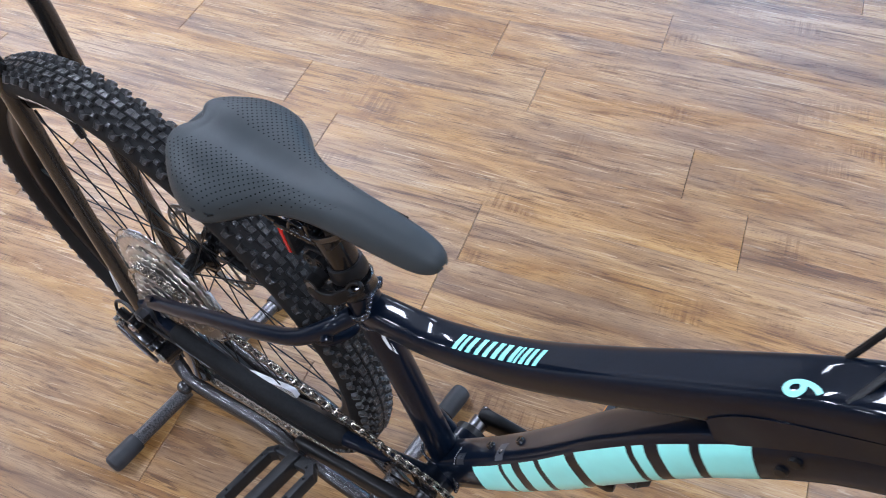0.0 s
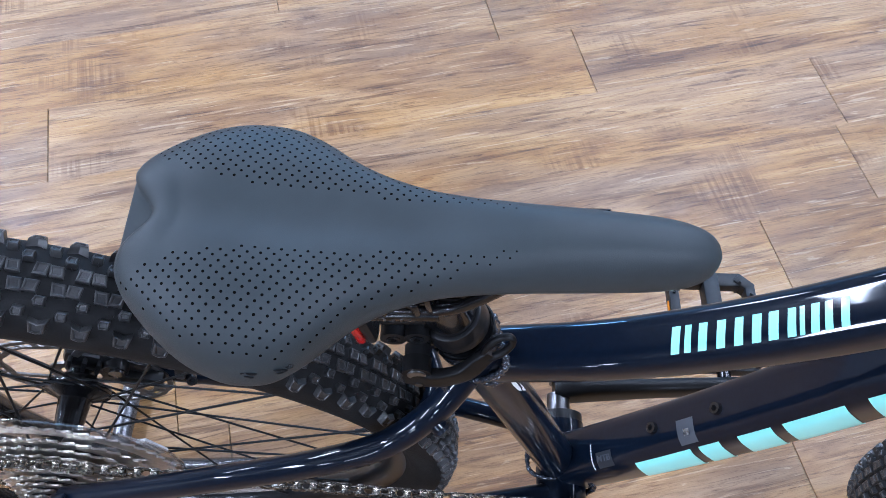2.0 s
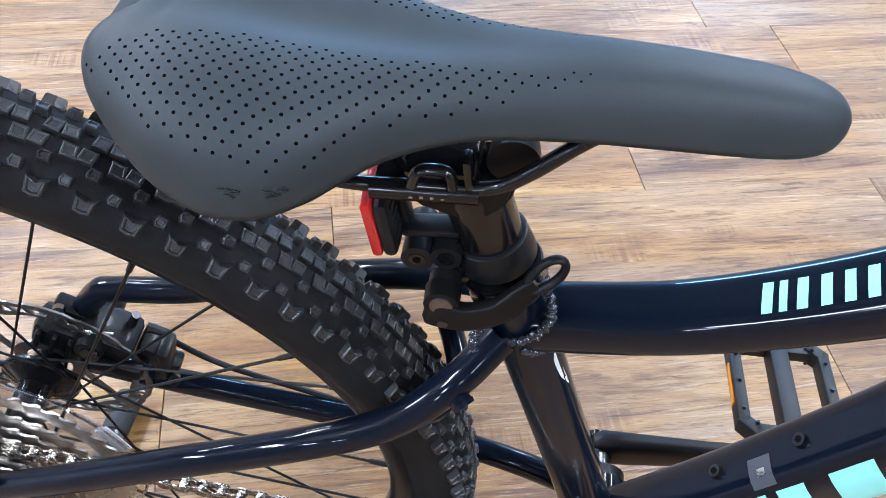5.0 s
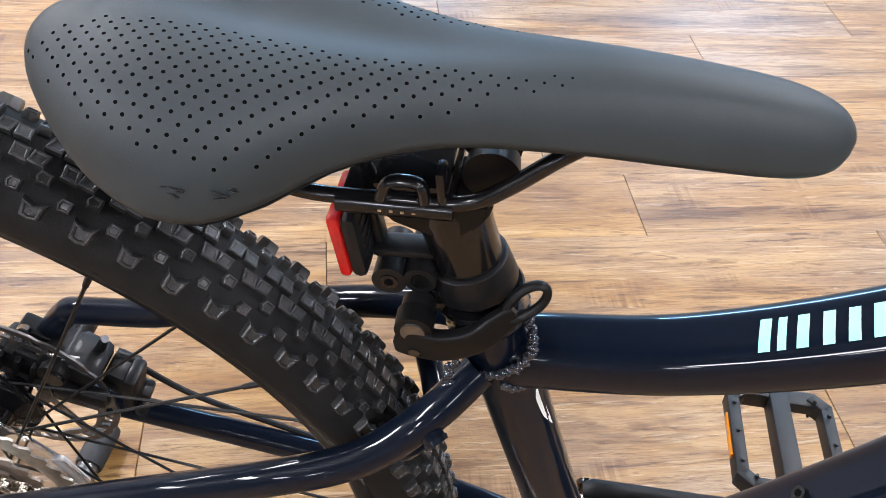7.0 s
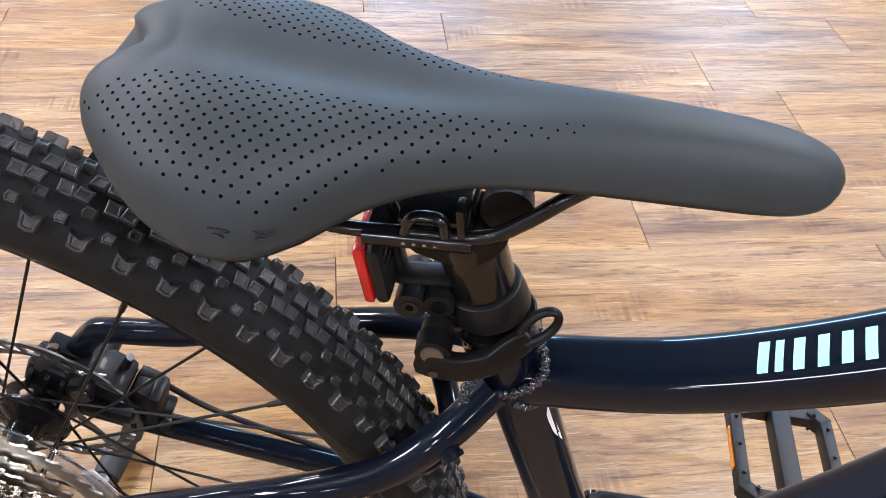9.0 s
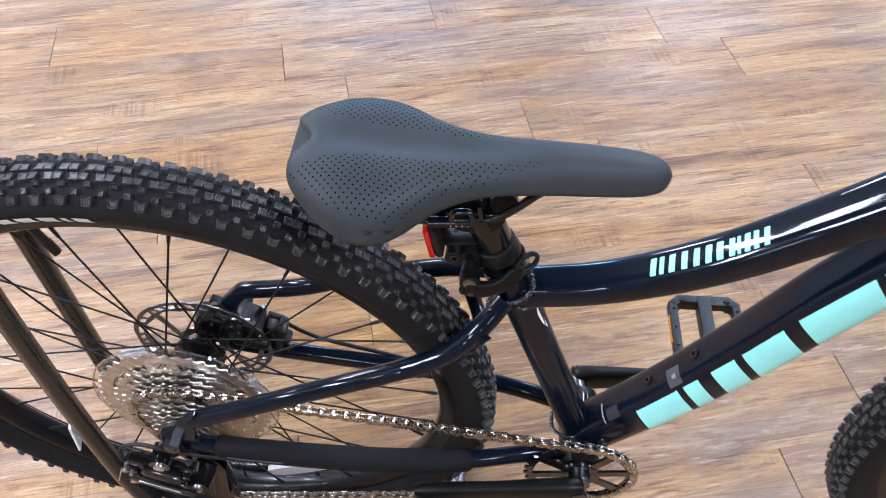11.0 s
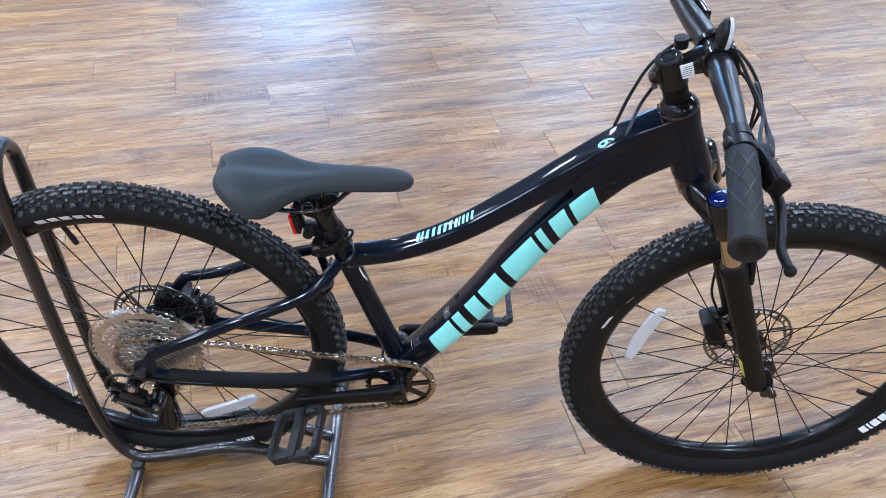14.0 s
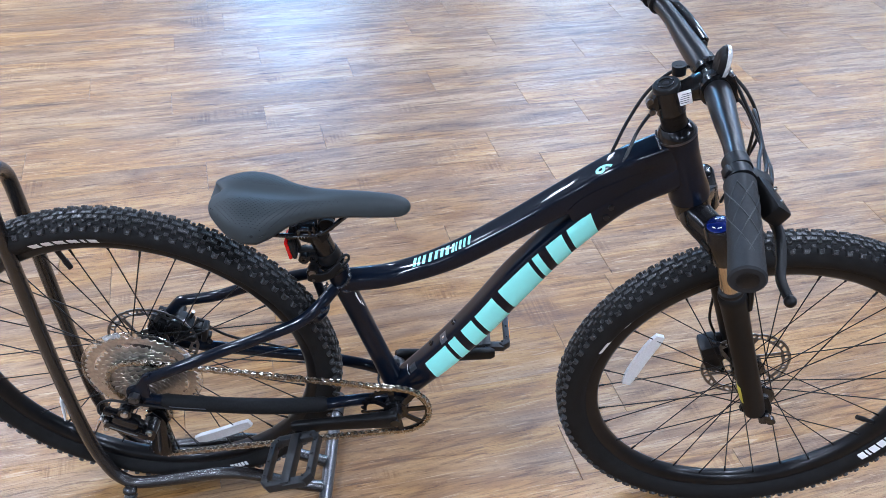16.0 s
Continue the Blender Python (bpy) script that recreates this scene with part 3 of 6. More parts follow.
def rotor(parent, y, r, phase, mat):
    bm = bmesh.new()
    n = 72
    outer = [((r - 0.0015 * (k % 6 == 0)) * math.cos(2 * math.pi * k / n), (r - 0.0015 * (k % 6 == 0)) * math.sin(2 * math.pi * k / n)) for k in range(n)]
    inner = [((r - 0.0155 + 0.0016 * math.cos(9 * 2 * math.pi * k / n)) * math.cos(2 * math.pi * k / n), (r - 0.0155 + 0.0016 * math.cos(9 * 2 * math.pi * k / n)) * math.sin(2 * math.pi * k / n)) for k in range(n)]
    # slotted braking track: two rings joined by slanting webs
    mid1 = [(x * (r - 0.005) / math.hypot(x, z), z * (r - 0.005) / math.hypot(x, z)) for x, z in outer]
    mid2 = [(x * (r - 0.011) / math.hypot(x, z), z * (r - 0.011) / math.hypot(x, z)) for x, z in outer]
    frame_plate(bm, outer, mid1, y - 0.0009, y + 0.0009)
    frame_plate(bm, mid2, inner, y - 0.0009, y + 0.0009)
    for k in range(36):
        a = phase + 2 * math.pi * k / 36
        sl = 0.07 if k % 3 else -0.03
        q = [((r - 0.012) * math.cos(a), (r - 0.012) * math.sin(a)), ((r - 0.004) * math.cos(a + sl), (r - 0.004) * math.sin(a + sl)),
             ((r - 0.004) * math.cos(a + sl + 0.06), (r - 0.004) * math.sin(a + sl + 0.06)), ((r - 0.012) * math.cos(a + 0.06), (r - 0.012) * math.sin(a + 0.06))]
        plate(bm, q, y - 0.0008, y + 0.0008)
    for k in range(6):
        a = phase + 2 * math.pi * k / 6
        q = [((r - 0.0145) * math.cos(a - 0.06), (r - 0.0145) * math.sin(a - 0.06)), ((r - 0.0145) * math.cos(a + 0.06), (r - 0.0145) * math.sin(a + 0.06)),
             (0.026 * math.cos(a + 0.62), 0.026 * math.sin(a + 0.62)), (0.026 * math.cos(a + 0.36), 0.026 * math.sin(a + 0.36))]
        plate(bm, q, y - 0.0009, y + 0.0009)
    frame_plate(bm, circle(0.028, 36), circle(0.018, 36), y - 0.001, y + 0.001)
    return sub("brake_rotor", bm, mat, parent, "drilled steel brake rotor", smooth=False)


WORD = (0.0155, 0.0145, 0.0155, 0.0155, 0.005, 0.0135)
MARKS = {"rear_wheel": ((radians(110), WORD, 0.3035, 0.3145, 0.0050), (radians(299), (0.006, 0.006, 0.005, 0.006, 0.007), 0.3045, 0.3115, 0.0018)),
         "front_wheel": ((radians(343), WORD, 0.3005, 0.3115, 0.0035), (radians(162), (0.030,), 0.3015, 0.3095, 0.002), (radians(149), (0.004, 0.003, 0.004), 0.3025, 0.3055, 0.0015))}
rear = wheel("rear_wheel", (0, 0, RZ + 0.004), (0.034, -0.020), "rear wheel with black spokes and knobbly tyre", radians(108), 0.79, 0.17, 0.78, (2.0, -0.6))
front = wheel("front_wheel", (FX, 0, FZ), (0.030, -0.030), "front wheel with black spokes and knobbly tyre", radians(-21), 0.94, 0.45)
rotor(rear, 0.050, 0.080, 0.2, DULLSTEEL)
rotor(front, 0.047, 0.080, 0.5, DULLSTEEL)

# ---- fork ----
fork = empty("suspension_fork", bike, "black suspension fork with bronze-silver stanchions")
for sd in (-1, 1):
    bm = bmesh.new()
    cyl(bm, steer(0.735, 0.025, sd * 0.062), steer(0.58, 0.025, sd * 0.062), 0.0152, seg=28)
    sub("stanchion", bm, STANCH, fork, "polished bronze-silver stanchion tube")
    bm = bmesh.new()
    zs = (0.624, 0.621, 0.612, 0.606, 0.56, 0.46, 0.37, 0.345)
    sweep(bm, [steer(z, 0.025, sd * 0.062) for z in zs], [0.0185, 0.0212, 0.0218, 0.0208, 0.0196, 0.0188, 0.0192, 0.0180], seg=28)
    sub("lower_leg", bm, MATTE, fork, "satin black fork lower leg")
    bm = bmesh.new()
    lathe(bm, [(0.0150, -0.003), (0.0188, -0.003), (0.0195, 0.0), (0.0188, 0.004), (0.0150, 0.005)], 28)
    bmesh.ops.transform(bm, verts=bm.verts, matrix=Matrix.Translation(steer(0.626, 0.025, sd * 0.062)) @ Vector((0, 1, 0)).rotation_difference(-STEER).to_matrix().to_4x4())
    sub("dust_wiper", bm, PLASTIC, fork, "black wiper seal")
    # dropout
    bm = bmesh.new()
    p = steer(0.36, 0.025)
    out = [(p.x - 0.014, p.z + 0.02), (p.x + 0.018, p.z + 0.024), (FX + 0.014, FZ + 0.012), (FX + 0.016, FZ - 0.006), (FX + 0.008, FZ - 0.014), (p.x - 0.004, p.z - 0.024), (p.x - 0.020, p.z - 0.016)]
    plate(bm, out, sd * 0.054, sd * 0.066)
    bmesh.ops.bevel(bm, geom=bm.edges[:], offset=0.0025, segments=2, affect="EDGES")
    sub("fork_dropout", bm, MATTE, fork)
bm = bmesh.new()
arch = spline([steer(0.585, 0.044, -0.062), steer(0.62, 0.052, -0.058), steer(0.655, 0.056, -0.035), steer(0.664, 0.057, 0), steer(0.655, 0.056, 0.035), steer(0.62, 0.052, 0.058), steer(0.585, 0.044, 0.062)], 5)
sweep(bm, arch, 0.007, 0.010, seg=14, up=(0.9, 0, 0.4))
sub("fork_arch", bm, MATTE, fork)
bm = bmesh.new()
crown = spline([steer(0.720, 0.025, -0.064), steer(0.728, 0.016, -0.045), steer(0.742, 0.002, -0.02), steer(0.746, 0.0, 0), steer(0.742, 0.002, 0.02), steer(0.728, 0.016, 0.045), steer(0.720, 0.025, 0.064)], 5)
sweep(bm, crown, [0.021] * len(crown), [0.022] * len(crown), seg=24, power=3, up=(0, 0, 1))
for sd in (-1, 1):
    sweep(bm, [steer(z, 0.025, sd * 0.062) for z in (0.7515, 0.7525, 0.750, 0.715, 0.692, 0.688)], [0.0180, 0.0195, 0.0215, 0.0220, 0.0212, 0.0185], seg=32)
cyl(bm, steer(0.735), steer(0.765), 0.026, 0.0285, seg=28)
sub("fork_crown", bm, GLOSSB, fork, "gloss black fork crown")
for sd, mt in ((-1, BLUE), (1, GLOSSB)):
    bm = bmesh.new()
    sweep(bm, [steer(z, 0.025, sd * 0.062) for z in (0.741, 0.7535, 0.7550)], [0.0172, 0.0170, 0.0150], seg=32)
    sub("top_cap", bm, mt, fork, "blue anodised top cap" if sd < 0 else "black top cap")
bm = bmesh.new()
c0 = steer(0.7550, 0.025, -0.062)
nrm = -STEER
e1, e2 = Vector((0.924, 0, 0.382)), Vector((0, 1, 0))
for ang in (0.5, 1.3, 3.6, 4.4):
    arc = [c0 + nrm * 0.0005 + e1 * (rr * math.cos(ang + d)) + e2 * (rr * math.sin(ang + d)) for rr in (0.0096, 0.0112) for d in (0.0, 0.18, 0.36, 0.54)]
    av = [bm.verts.new(q) for q in arc]
    for k in range(3):
        bm.faces.new((av[k], av[k + 1], av[k + 5], av[k + 4]))
sub("cap_print", bm, WHITE, fork, "white print on the cap", smooth=False)

# ---- cockpit ----
cockpit = empty("handlebar_assembly", bike, "black riser handlebar with grips, stem and levers")
bm = bmesh.new()
sweep(bm, [steer(z) for z in (0.884, 0.880, 0.874, 0.870)], [0.019, 0.023, 0.027, 0.0275], seg=32)
sub("headset_cover", bm, GLOSSB, cockpit, "black conical headset cover")
bm = bmesh.new()
sweep(bm, [steer(z) for z in (0.8712, 0.8700, 0.8680)], [0.0280, 0.0286, 0.0282], seg=40)
sub("headset_ring", bm, DARKSTEEL, cockpit, "thin polished headset ring")
for z in (0.8918, 0.8998):
    bm = bmesh.new()
    cyl(bm, steer(z - 0.0003), steer(z + 0.0003), 0.0168, seg=32)
    sub("spacer_joint", bm, GLOSSB, cockpit)
bm = bmesh.new()
for z0, z1 in ((0.884, 0.8915), (0.892, 0.8995), (0.900, 0.9075)):
    cyl(bm, steer(z0), steer(z1), 0.0175, seg=32)
sub("headset_spacer", bm, MATTE, cockpit, "stacked black spacers")
bm = bmesh.new()
cyl(bm, steer(0.906), steer(0.940), 0.0195, 0.0185, seg=32)
sweep(bm, [Vector((0.785, 0, 0.926)), Vector((0.81, 0, 0.936)), Vector((0.832, 0, 0.946))], [0.014, 0.0145, 0.02], [0.013, 0.013, 0.017], seg=20, power=3)
cyl(bm, (0.845, -0.024, 0.951), (0.845, 0.024, 0.951), 0.0215, seg=28)
box(bm, pose(0.7745, 0, 0.924, 0, 22, 0), 0.016, 0.022, 0.032, 0.003)
sub("stem", bm, GLOSSB, cockpit, "gloss black stem with clamp bolts")
for z in (0.916, 0.932):
    bm = bmesh.new()
    p = steer(z) + Vector((-0.024, 0, -0.008))
    cyl(bm, p + Vector((0, -0.014, 0)), p + Vector((0, -0.010, 0)), 0.0042, seg=12)
    sub("stem_bolt", bm, DARKSTEEL, cockpit)
for yy in (-0.016, 0.016):
    for dz in (-0.016, 0.016):
        bm = bmesh.new()
        cyl(bm, (0.854, yy, 0.951 + dz), (0.863, yy, 0.951 + dz), 0.0042, seg=12)
        sub("faceplate_bolt", bm, GLOSSB, cockpit)
bm = bmesh.new()
sweep(bm, [steer(z) for z in (0.940, 0.944, 0.946)], [0.0182, 0.0182, 0.0165], seg=32)
cap = sub("top_cap", bm, PLASTIC, cockpit, "round black stem top cap")
bm = bmesh.new()
cyl(bm, steer(0.9455), steer(0.9468), 0.0042, seg=16)
sub("cap_bolt", bm, DARKSTEEL, cockpit)
bm = bmesh.new()
cap_ring = [steer(0.9462) + Vector((math.cos(2 * math.pi * k / 32) * 0.0105 * 0.924, math.sin(2 * math.pi * k / 32) * 0.0105, math.cos(2 * math.pi * k / 32) * 0.0105 * 0.382)) for k in range(33)]
sweep(bm, cap_ring, 0.0011, seg=8)
sub("cap_ring", bm, GLOSSB, cockpit, "raised ring on the cap")
bm = bmesh.new()
box(bm, pose(0.806, -0.0150, 0.934, 0, -22, 0), 0.018, 0.0012, 0.021, 0.0003)
sub("sticker", bm, WHITE, cockpit, "small white printed sticker", smooth=False)
for k in range(5):
    bm = bmesh.new()
    box(bm, pose(0.8063, -0.0159, 0.927 + 0.0034 * k, 0, -22, 0), 0.012, 0.0006, 0.0006)
    sub("sticker_print", bm, GREYP, cockpit, smooth=False)
half = [(0.842, 0.0, 0.951), (0.840, 0.05, 0.952), (0.833, 0.10, 0.956), (0.826, 0.155, 0.961), (0.817, 0.21, 0.963), (0.803, 0.29, 0.961), (0.783, 0.385, 0.957)]
BARP = spline([(x, -y, z) for x, y, z in half[::-1]] + [(x - 0.055 * y, y, z) for x, y, z in half[1:]], 6)
br = list(np.interp(np.abs(BARP[:, 1]), [0, 0.06, 0.16, 0.4], [0.0170, 0.0170, 0.0122, 0.0111]))
bm = bmesh.new()
sweep(bm, BARP, br, seg=24, up=(0, 0, 1))
sub("handlebar", bm, SATIN, cockpit, "satin black riser handlebar")


def barpt(y):
    return Vector([float(np.interp(y, BARP[:, 1], BARP[:, k])) for k in range(3)])


for sd in (-1, 1):
    bm = bmesh.new()
    ys = [0.238, 0.240, 0.246, 0.270, 0.31, 0.352, 0.374, 0.383, 0.3865]
    rr = [0.0135, 0.0176, 0.0173, 0.0172, 0.0174, 0.0178, 0.0184, 0.0187, 0.0165]
    sweep(bm, [barpt(sd * y) for y in ys], rr, seg=32, up=(0, 0, 1))
    g = sub("grip", bm, GRIPM, cockpit, "dark grey rubber grip with diamond grooves")
    bm = bmesh.new()
    for k in range(6):
        for dr in (-1, 1):
            pts = []
            for j in range(13):
                y = 0.252 + (j / 12) * 0.118
                a = dr * (j / 12) * 3.0 + k * 2 * math.pi / 6
                c = barpt(sd * y)
                pts.append(c + Vector((math.cos(a), 0, math.sin(a))) * 0.0171)
            sweep(bm, pts, 0.0008, 0.0011, seg=6, up=(0, 1, 0.01))
    tagged(sub("diamond_pattern", bm, SADDLE_EDGE, cockpit), kind="stuff")
    bm = bmesh.new()
    c = barpt(sd * 0.226)
    cyl(bm, c + Vector((0, -0.008, 0)), c + Vector((0, 0.008, 0)), 0.0165, 0.0165, seg=28)
    box(bm, Matrix.Translation(c + Vector((-0.012, 0, 0.006))) @ pose(0, 0, 0, 0, 20, 0), 0.014, 0.012, 0.012, 0.002)
    sub("grip_clamp", bm, PLASTIC, cockpit, "black lock-on clamp")
    # brake lever: clamp, reservoir, blade
    bm = bmesh.new()
    c = barpt(sd * 0.205)
    cyl(bm, c + Vector((0, -0.009, 0)), c + Vector((0, 0.009, 0)), 0.0155, seg=24)
    box(bm, Matrix.Translation(c + Vector((0.020, sd * 0.012, -0.008))) @ pose(0, 0, 0, 0, 25, 0), 0.034, 0.022, 0.018, 0.004)
    sub("lever_clamp", bm, PLASTIC, cockpit)
    bm = bmesh.new()
    box(bm, Matrix.Translation(c + Vector((0.024, sd * 0.046, -0.012))) @ pose(0, 0, 0, 0, 35, -sd * 8), 0.026, 0.058, 0.024, 0.005)
    sub("lever_reservoir", bm, MATTE, cockpit, "dark grey brake lever body")
    for q in (0.028, 0.052):
        bm = bmesh.new()
        cc = c + Vector((0.0325, sd * (q + 0.006), -0.004))
        cyl(bm, cc, cc + Vector((0.003, 0, 0.002)), 0.0022, seg=10)
        sub("lever_screw", bm, STEEL, cockpit)
    bm = bmesh.new()
    bl = spline([c + Vector((0.022, sd * 0.034, -0.022)), c + Vector((0.034, sd * 0.070, -0.030)), c + Vector((0.028, sd * 0.11, -0.036)), c + Vector((0.020, sd * 0.14, -0.040)), c + Vector((0.022, sd * 0.168, -0.043))], 5)
    sweep(bm, bl, list(np.linspace(0.0050, 0.0034, len(bl))), list(np.linspace(0.0060, 0.0050, len(bl))), seg=12, power=3, up=(0, 0, 1))
    bmesh.ops.create_uvsphere(bm, u_segments=12, v_segments=8, radius=0.0066, matrix=Matrix.Translation(Vector(bl[-1])))
    sub("lever_blade", bm, MATTE, cockpit, "black lever blade with a ball end")
bm = bmesh.new()
for yy in (-0.019, 0.019):
    cyl(bm, (0.8435, yy - 0.0055, 0.9515), (0.8435, yy + 0.0055, 0.9515), 0.0238, seg=28)
box(bm, pose(0.8640, 0, 0.9520, 0, -22, 0), 0.010, 0.046, 0.042, 0.004)
sub("faceplate", bm, GLOSSB, cockpit, "gloss black stem faceplate")
for yy in (-0.019, 0.019):
    for ang in (62, 118):
        d = Vector((math.cos(radians(ang)), 0, math.sin(radians(ang))))
        c = Vector((0.8435, yy, 0.9515)) + d * 0.0235
        bm = bmesh.new()
        cyl(bm, c, c + d * 0.0035, 0.0042, 0.0036, seg=12)
        sub("clamp_bolt", bm, DARKSTEEL, cockpit)
# brake fluid reservoir of the far lever, along the bar
bm = bmesh.new()
sweep(bm, spline([(0.834, 0.208, 0.956), (0.842, 0.170, 0.957), (0.849, 0.130, 0.955), (0.853, 0.108, 0.952)], 6), 0.0070, 0.0085, seg=14, power=3, up=(0, 0, 1))
sub("lever_reservoir", bm, GLOSSB, cockpit, "gloss black brake fluid reservoir")
bm = bmesh.new()
cyl(bm, (0.8525, 0.112, 0.948), (0.8545, 0.101, 0.951), 0.0060, 0.0045, seg=14)
sub("hose_nut", bm, DARKSTEEL, cockpit)
# front reflector
bm = bmesh.new()
lathe(bm, [(0, -0.009), (0.020, -0.009), (0.027, -0.004), (0.0285, 0.004)], 32)
bmesh.ops.transform(bm, verts=bm.verts, matrix=pose(0.8435, -0.010, 0.9825, 0, 8, -90) @ Matrix.Diagonal((0.58, 0.9, 0.94, 1)))
sub("reflector_housing", bm, PLASTIC, cockpit, "black oval reflector housing")
bm = bmesh.new()
lathe(bm, [(0, 0.006), (0.0265, 0.006), (0.0290, 0.004), (0.0290, -0.001)], 32)
bmesh.ops.transform(bm, verts=bm.verts, matrix=pose(0.8435, -0.010, 0.9825, 0, 8, -90) @ Matrix.Diagonal((0.58, 0.9, 0.94, 1)))
sub("front_reflector", bm, CLEAR, cockpit, "clear white front reflector")
bm = bmesh.new()
cyl(bm, (0.842, -0.012, 0.960), (0.844, -0.012, 0.978), 0.006, seg=12)
cyl(bm, (0.845, -0.022, 0.951), (0.845, -0.002, 0.951), 0.0225, seg=24)
sub("reflector_bracket", bm, PLASTIC, cockpit)

# ---- saddle ----
sad = empty("saddle", bike, "matt grey-black perforated saddle")
SX = [0.1657, 0.1667, 0.1702, 0.1762, 0.1852, 0.2002, 0.2202, 0.2402, 0.2582, 0.2742, 0.2902, 0.3102, 0.3302, 0.3602, 0.3902, 0.4202, 0.4372, 0.4462, 0.4507, 0.4522]
SW = [0.0203, 0.0285, 0.0365, 0.0435, 0.0525, 0.0635, 0.0705, 0.0695, 0.059, 0.045, 0.036, 0.0285, 0.025, 0.0222, 0.0205, 0.0183, 0.0158, 0.0118, 0.0067, 0.0025]
SZT = [0.7352, 0.7410, 0.7450, 0.7483, 0.7503, 0.7518, 0.7513, 0.7498, 0.7484, 0.7471, 0.7462, 0.7454, 0.7451, 0.7449, 0.7447, 0.7433, 0.7408, 0.7373, 0.7328, 0.729]
SZE = [0.733, 0.73, 0.726, 0.7225, 0.717, 0.711, 0.7052, 0.7052, 0.7096, 0.7145, 0.718, 0.72, 0.7205, 0.7205, 0.72, 0.7193, 0.7193, 0.7208, 0.7228, 0.725]


SX = [0.4528 - (0.4522 - x) * 1.006 for x in SX]
SW = [w + float(np.interp(x, [0.30, 0.36, 0.43, 0.4528], [0.0, 0.0001, 0.0001, 0.0])) for x, w in zip(SX, SW)]
SZT = [z + float(np.interp(x, [0.30, 0.36, 0.43, 0.4528], [0.0, 0.0014, 0.0016, 0.0006])) for x, z in zip(SX, SZT)]
SZE = [z + float(np.interp(x, [0.29, 0.35, 0.44], [0.0, 0.0022, 0.0030])) for x, z in zip(SX, SZE)]
SXD = np.linspace(SX[0], SX[-1], 500)


def eased(vals):
    """The station values as a smooth curve; the ends stay as they are."""
    v = np.interp(SXD, SX, vals)
    out = v.copy()
    for k in range(len(v)):
        h = min(k, len(v) - 1 - k, 24)
        if h:
            wgt = np.hanning(2 * h + 3)[1:-1]
            out[k] = float((v[k - h:k + h + 1] * wgt).sum() / wgt.sum())
    return out


SWD, SZTD, SZED = eased(SW), eased(SZT), eased(SZE)


def saddle_point(x, v):
    """A point on the cover: v from -1 (drive side edge) to 1."""
    w, zt, ze = (float(np.interp(x, SXD, s)) for s in (SWD, SZTD, SZED))
    a = abs(v)
    y = w * math.sin(min(a, 1) * math.pi / 2) ** 0.92 if a else 0.0
    flat = float(np.interp(x, [0.17, 0.21, 0.30, 0.36], [1.2, 1.42, 1.35, 1.15]))
    fall = (1 - math.cos(a * math.pi / 2)) ** flat
    groove = math.exp(-(y / 0.017) ** 2) * float(np.interp(x, [0.166, 0.19, 0.24, 0.29, 0.37], [0.0, 0.0026, 0.0045, 0.0040, 0.0]))
    zt -= float(np.interp(x, [0.166, 0.19, 0.24, 0.29, 0.36], [0.0, 0.003, 0.004, 0.003, 0.0]))
    notch = 0.0150 * math.exp(-(y / 0.0135) ** 2) * float(np.interp(x, [0.164, 0.20], [1, 0]))
    return Vector((x + notch, math.copysign(y, v) - float(np.interp(x, [0.28, 0.37], [0.0075, 0.0088])), zt + 0.0038 - (zt - ze) * fall - groove))


bm = bmesh.new()
sx = np.unique(np.concatenate([np.linspace(SX[0], 0.19, 12), np.linspace(0.19, 0.43, 90), np.linspace(0.43, SX[-1], 14)]))
NV = 96
grid = [[bm.verts.new(saddle_point(float(x), -1 + 2 * j / NV)) for j in range(NV + 1)] for x in sx]
for a, b in zip(grid, grid[1:]):
    for j in range(NV):
        bm.faces.new((a[j], a[j + 1], b[j + 1], b[j]))
# rolled lower edge
for j, s in ((0, 1), (NV, -1)):
    prev = [g[j] for g in grid]
    for dy, dz in ((0.0012, -0.0035), (0.0045, -0.0045)):
        cur = [bm.verts.new(g[j].co + Vector((0, s * dy if abs(g[j].co.y) > 0.004 else 0, dz))) for g in grid]
        for k in range(len(grid) - 1):
            bm.faces.new((prev[k], cur[k], cur[k + 1], prev[k + 1]))
        prev = cur
bm.faces.new(grid[0])
bm.faces.new(grid[-1][::-1])
sub("cover", bm, SADDLE, sad, "smooth matt grey-black saddle cover", angle=70)
bm = bmesh.new()
base = [[bm.verts.new(Vector((x, math.copysign(1, j - 4) * max(0.0, abs(j - 4) / 4) * max(0.001, (float(np.interp(x, SX, SW)) - 0.006)) - 0.0085, float(np.interp(x, SX, SZE)) - 0.0035 + 0.010 * (1 - (abs(j - 4) / 4) ** 2)))) for j in range(9)] for x in np.linspace(0.170, 0.449, 30)]
for a, b in zip(base, base[1:]):
    for j in range(8):
        bm.faces.new((a[j], a[j + 1], b[j + 1], b[j]))
sub("saddle_base", bm, SADDLE_EDGE, sad, "black plastic saddle base")
bm = bmesh.new()
INX, INY = [0.178, 0.190, 0.23, 0.267, 0.308, 0.352], [0.034, 0.0235, 0.0160, 0.0150, 0.0140, 0.0110]
OUX, OUY = [0.178, 0.184, 0.195, 0.21, 0.226, 0.242, 0.257, 0.275, 0.30, 0.33, 0.357], [0.038, 0.0465, 0.0545, 0.0610, 0.0655, 0.0650, 0.0575, 0.0450, 0.0305, 0.0205, 0.0130]
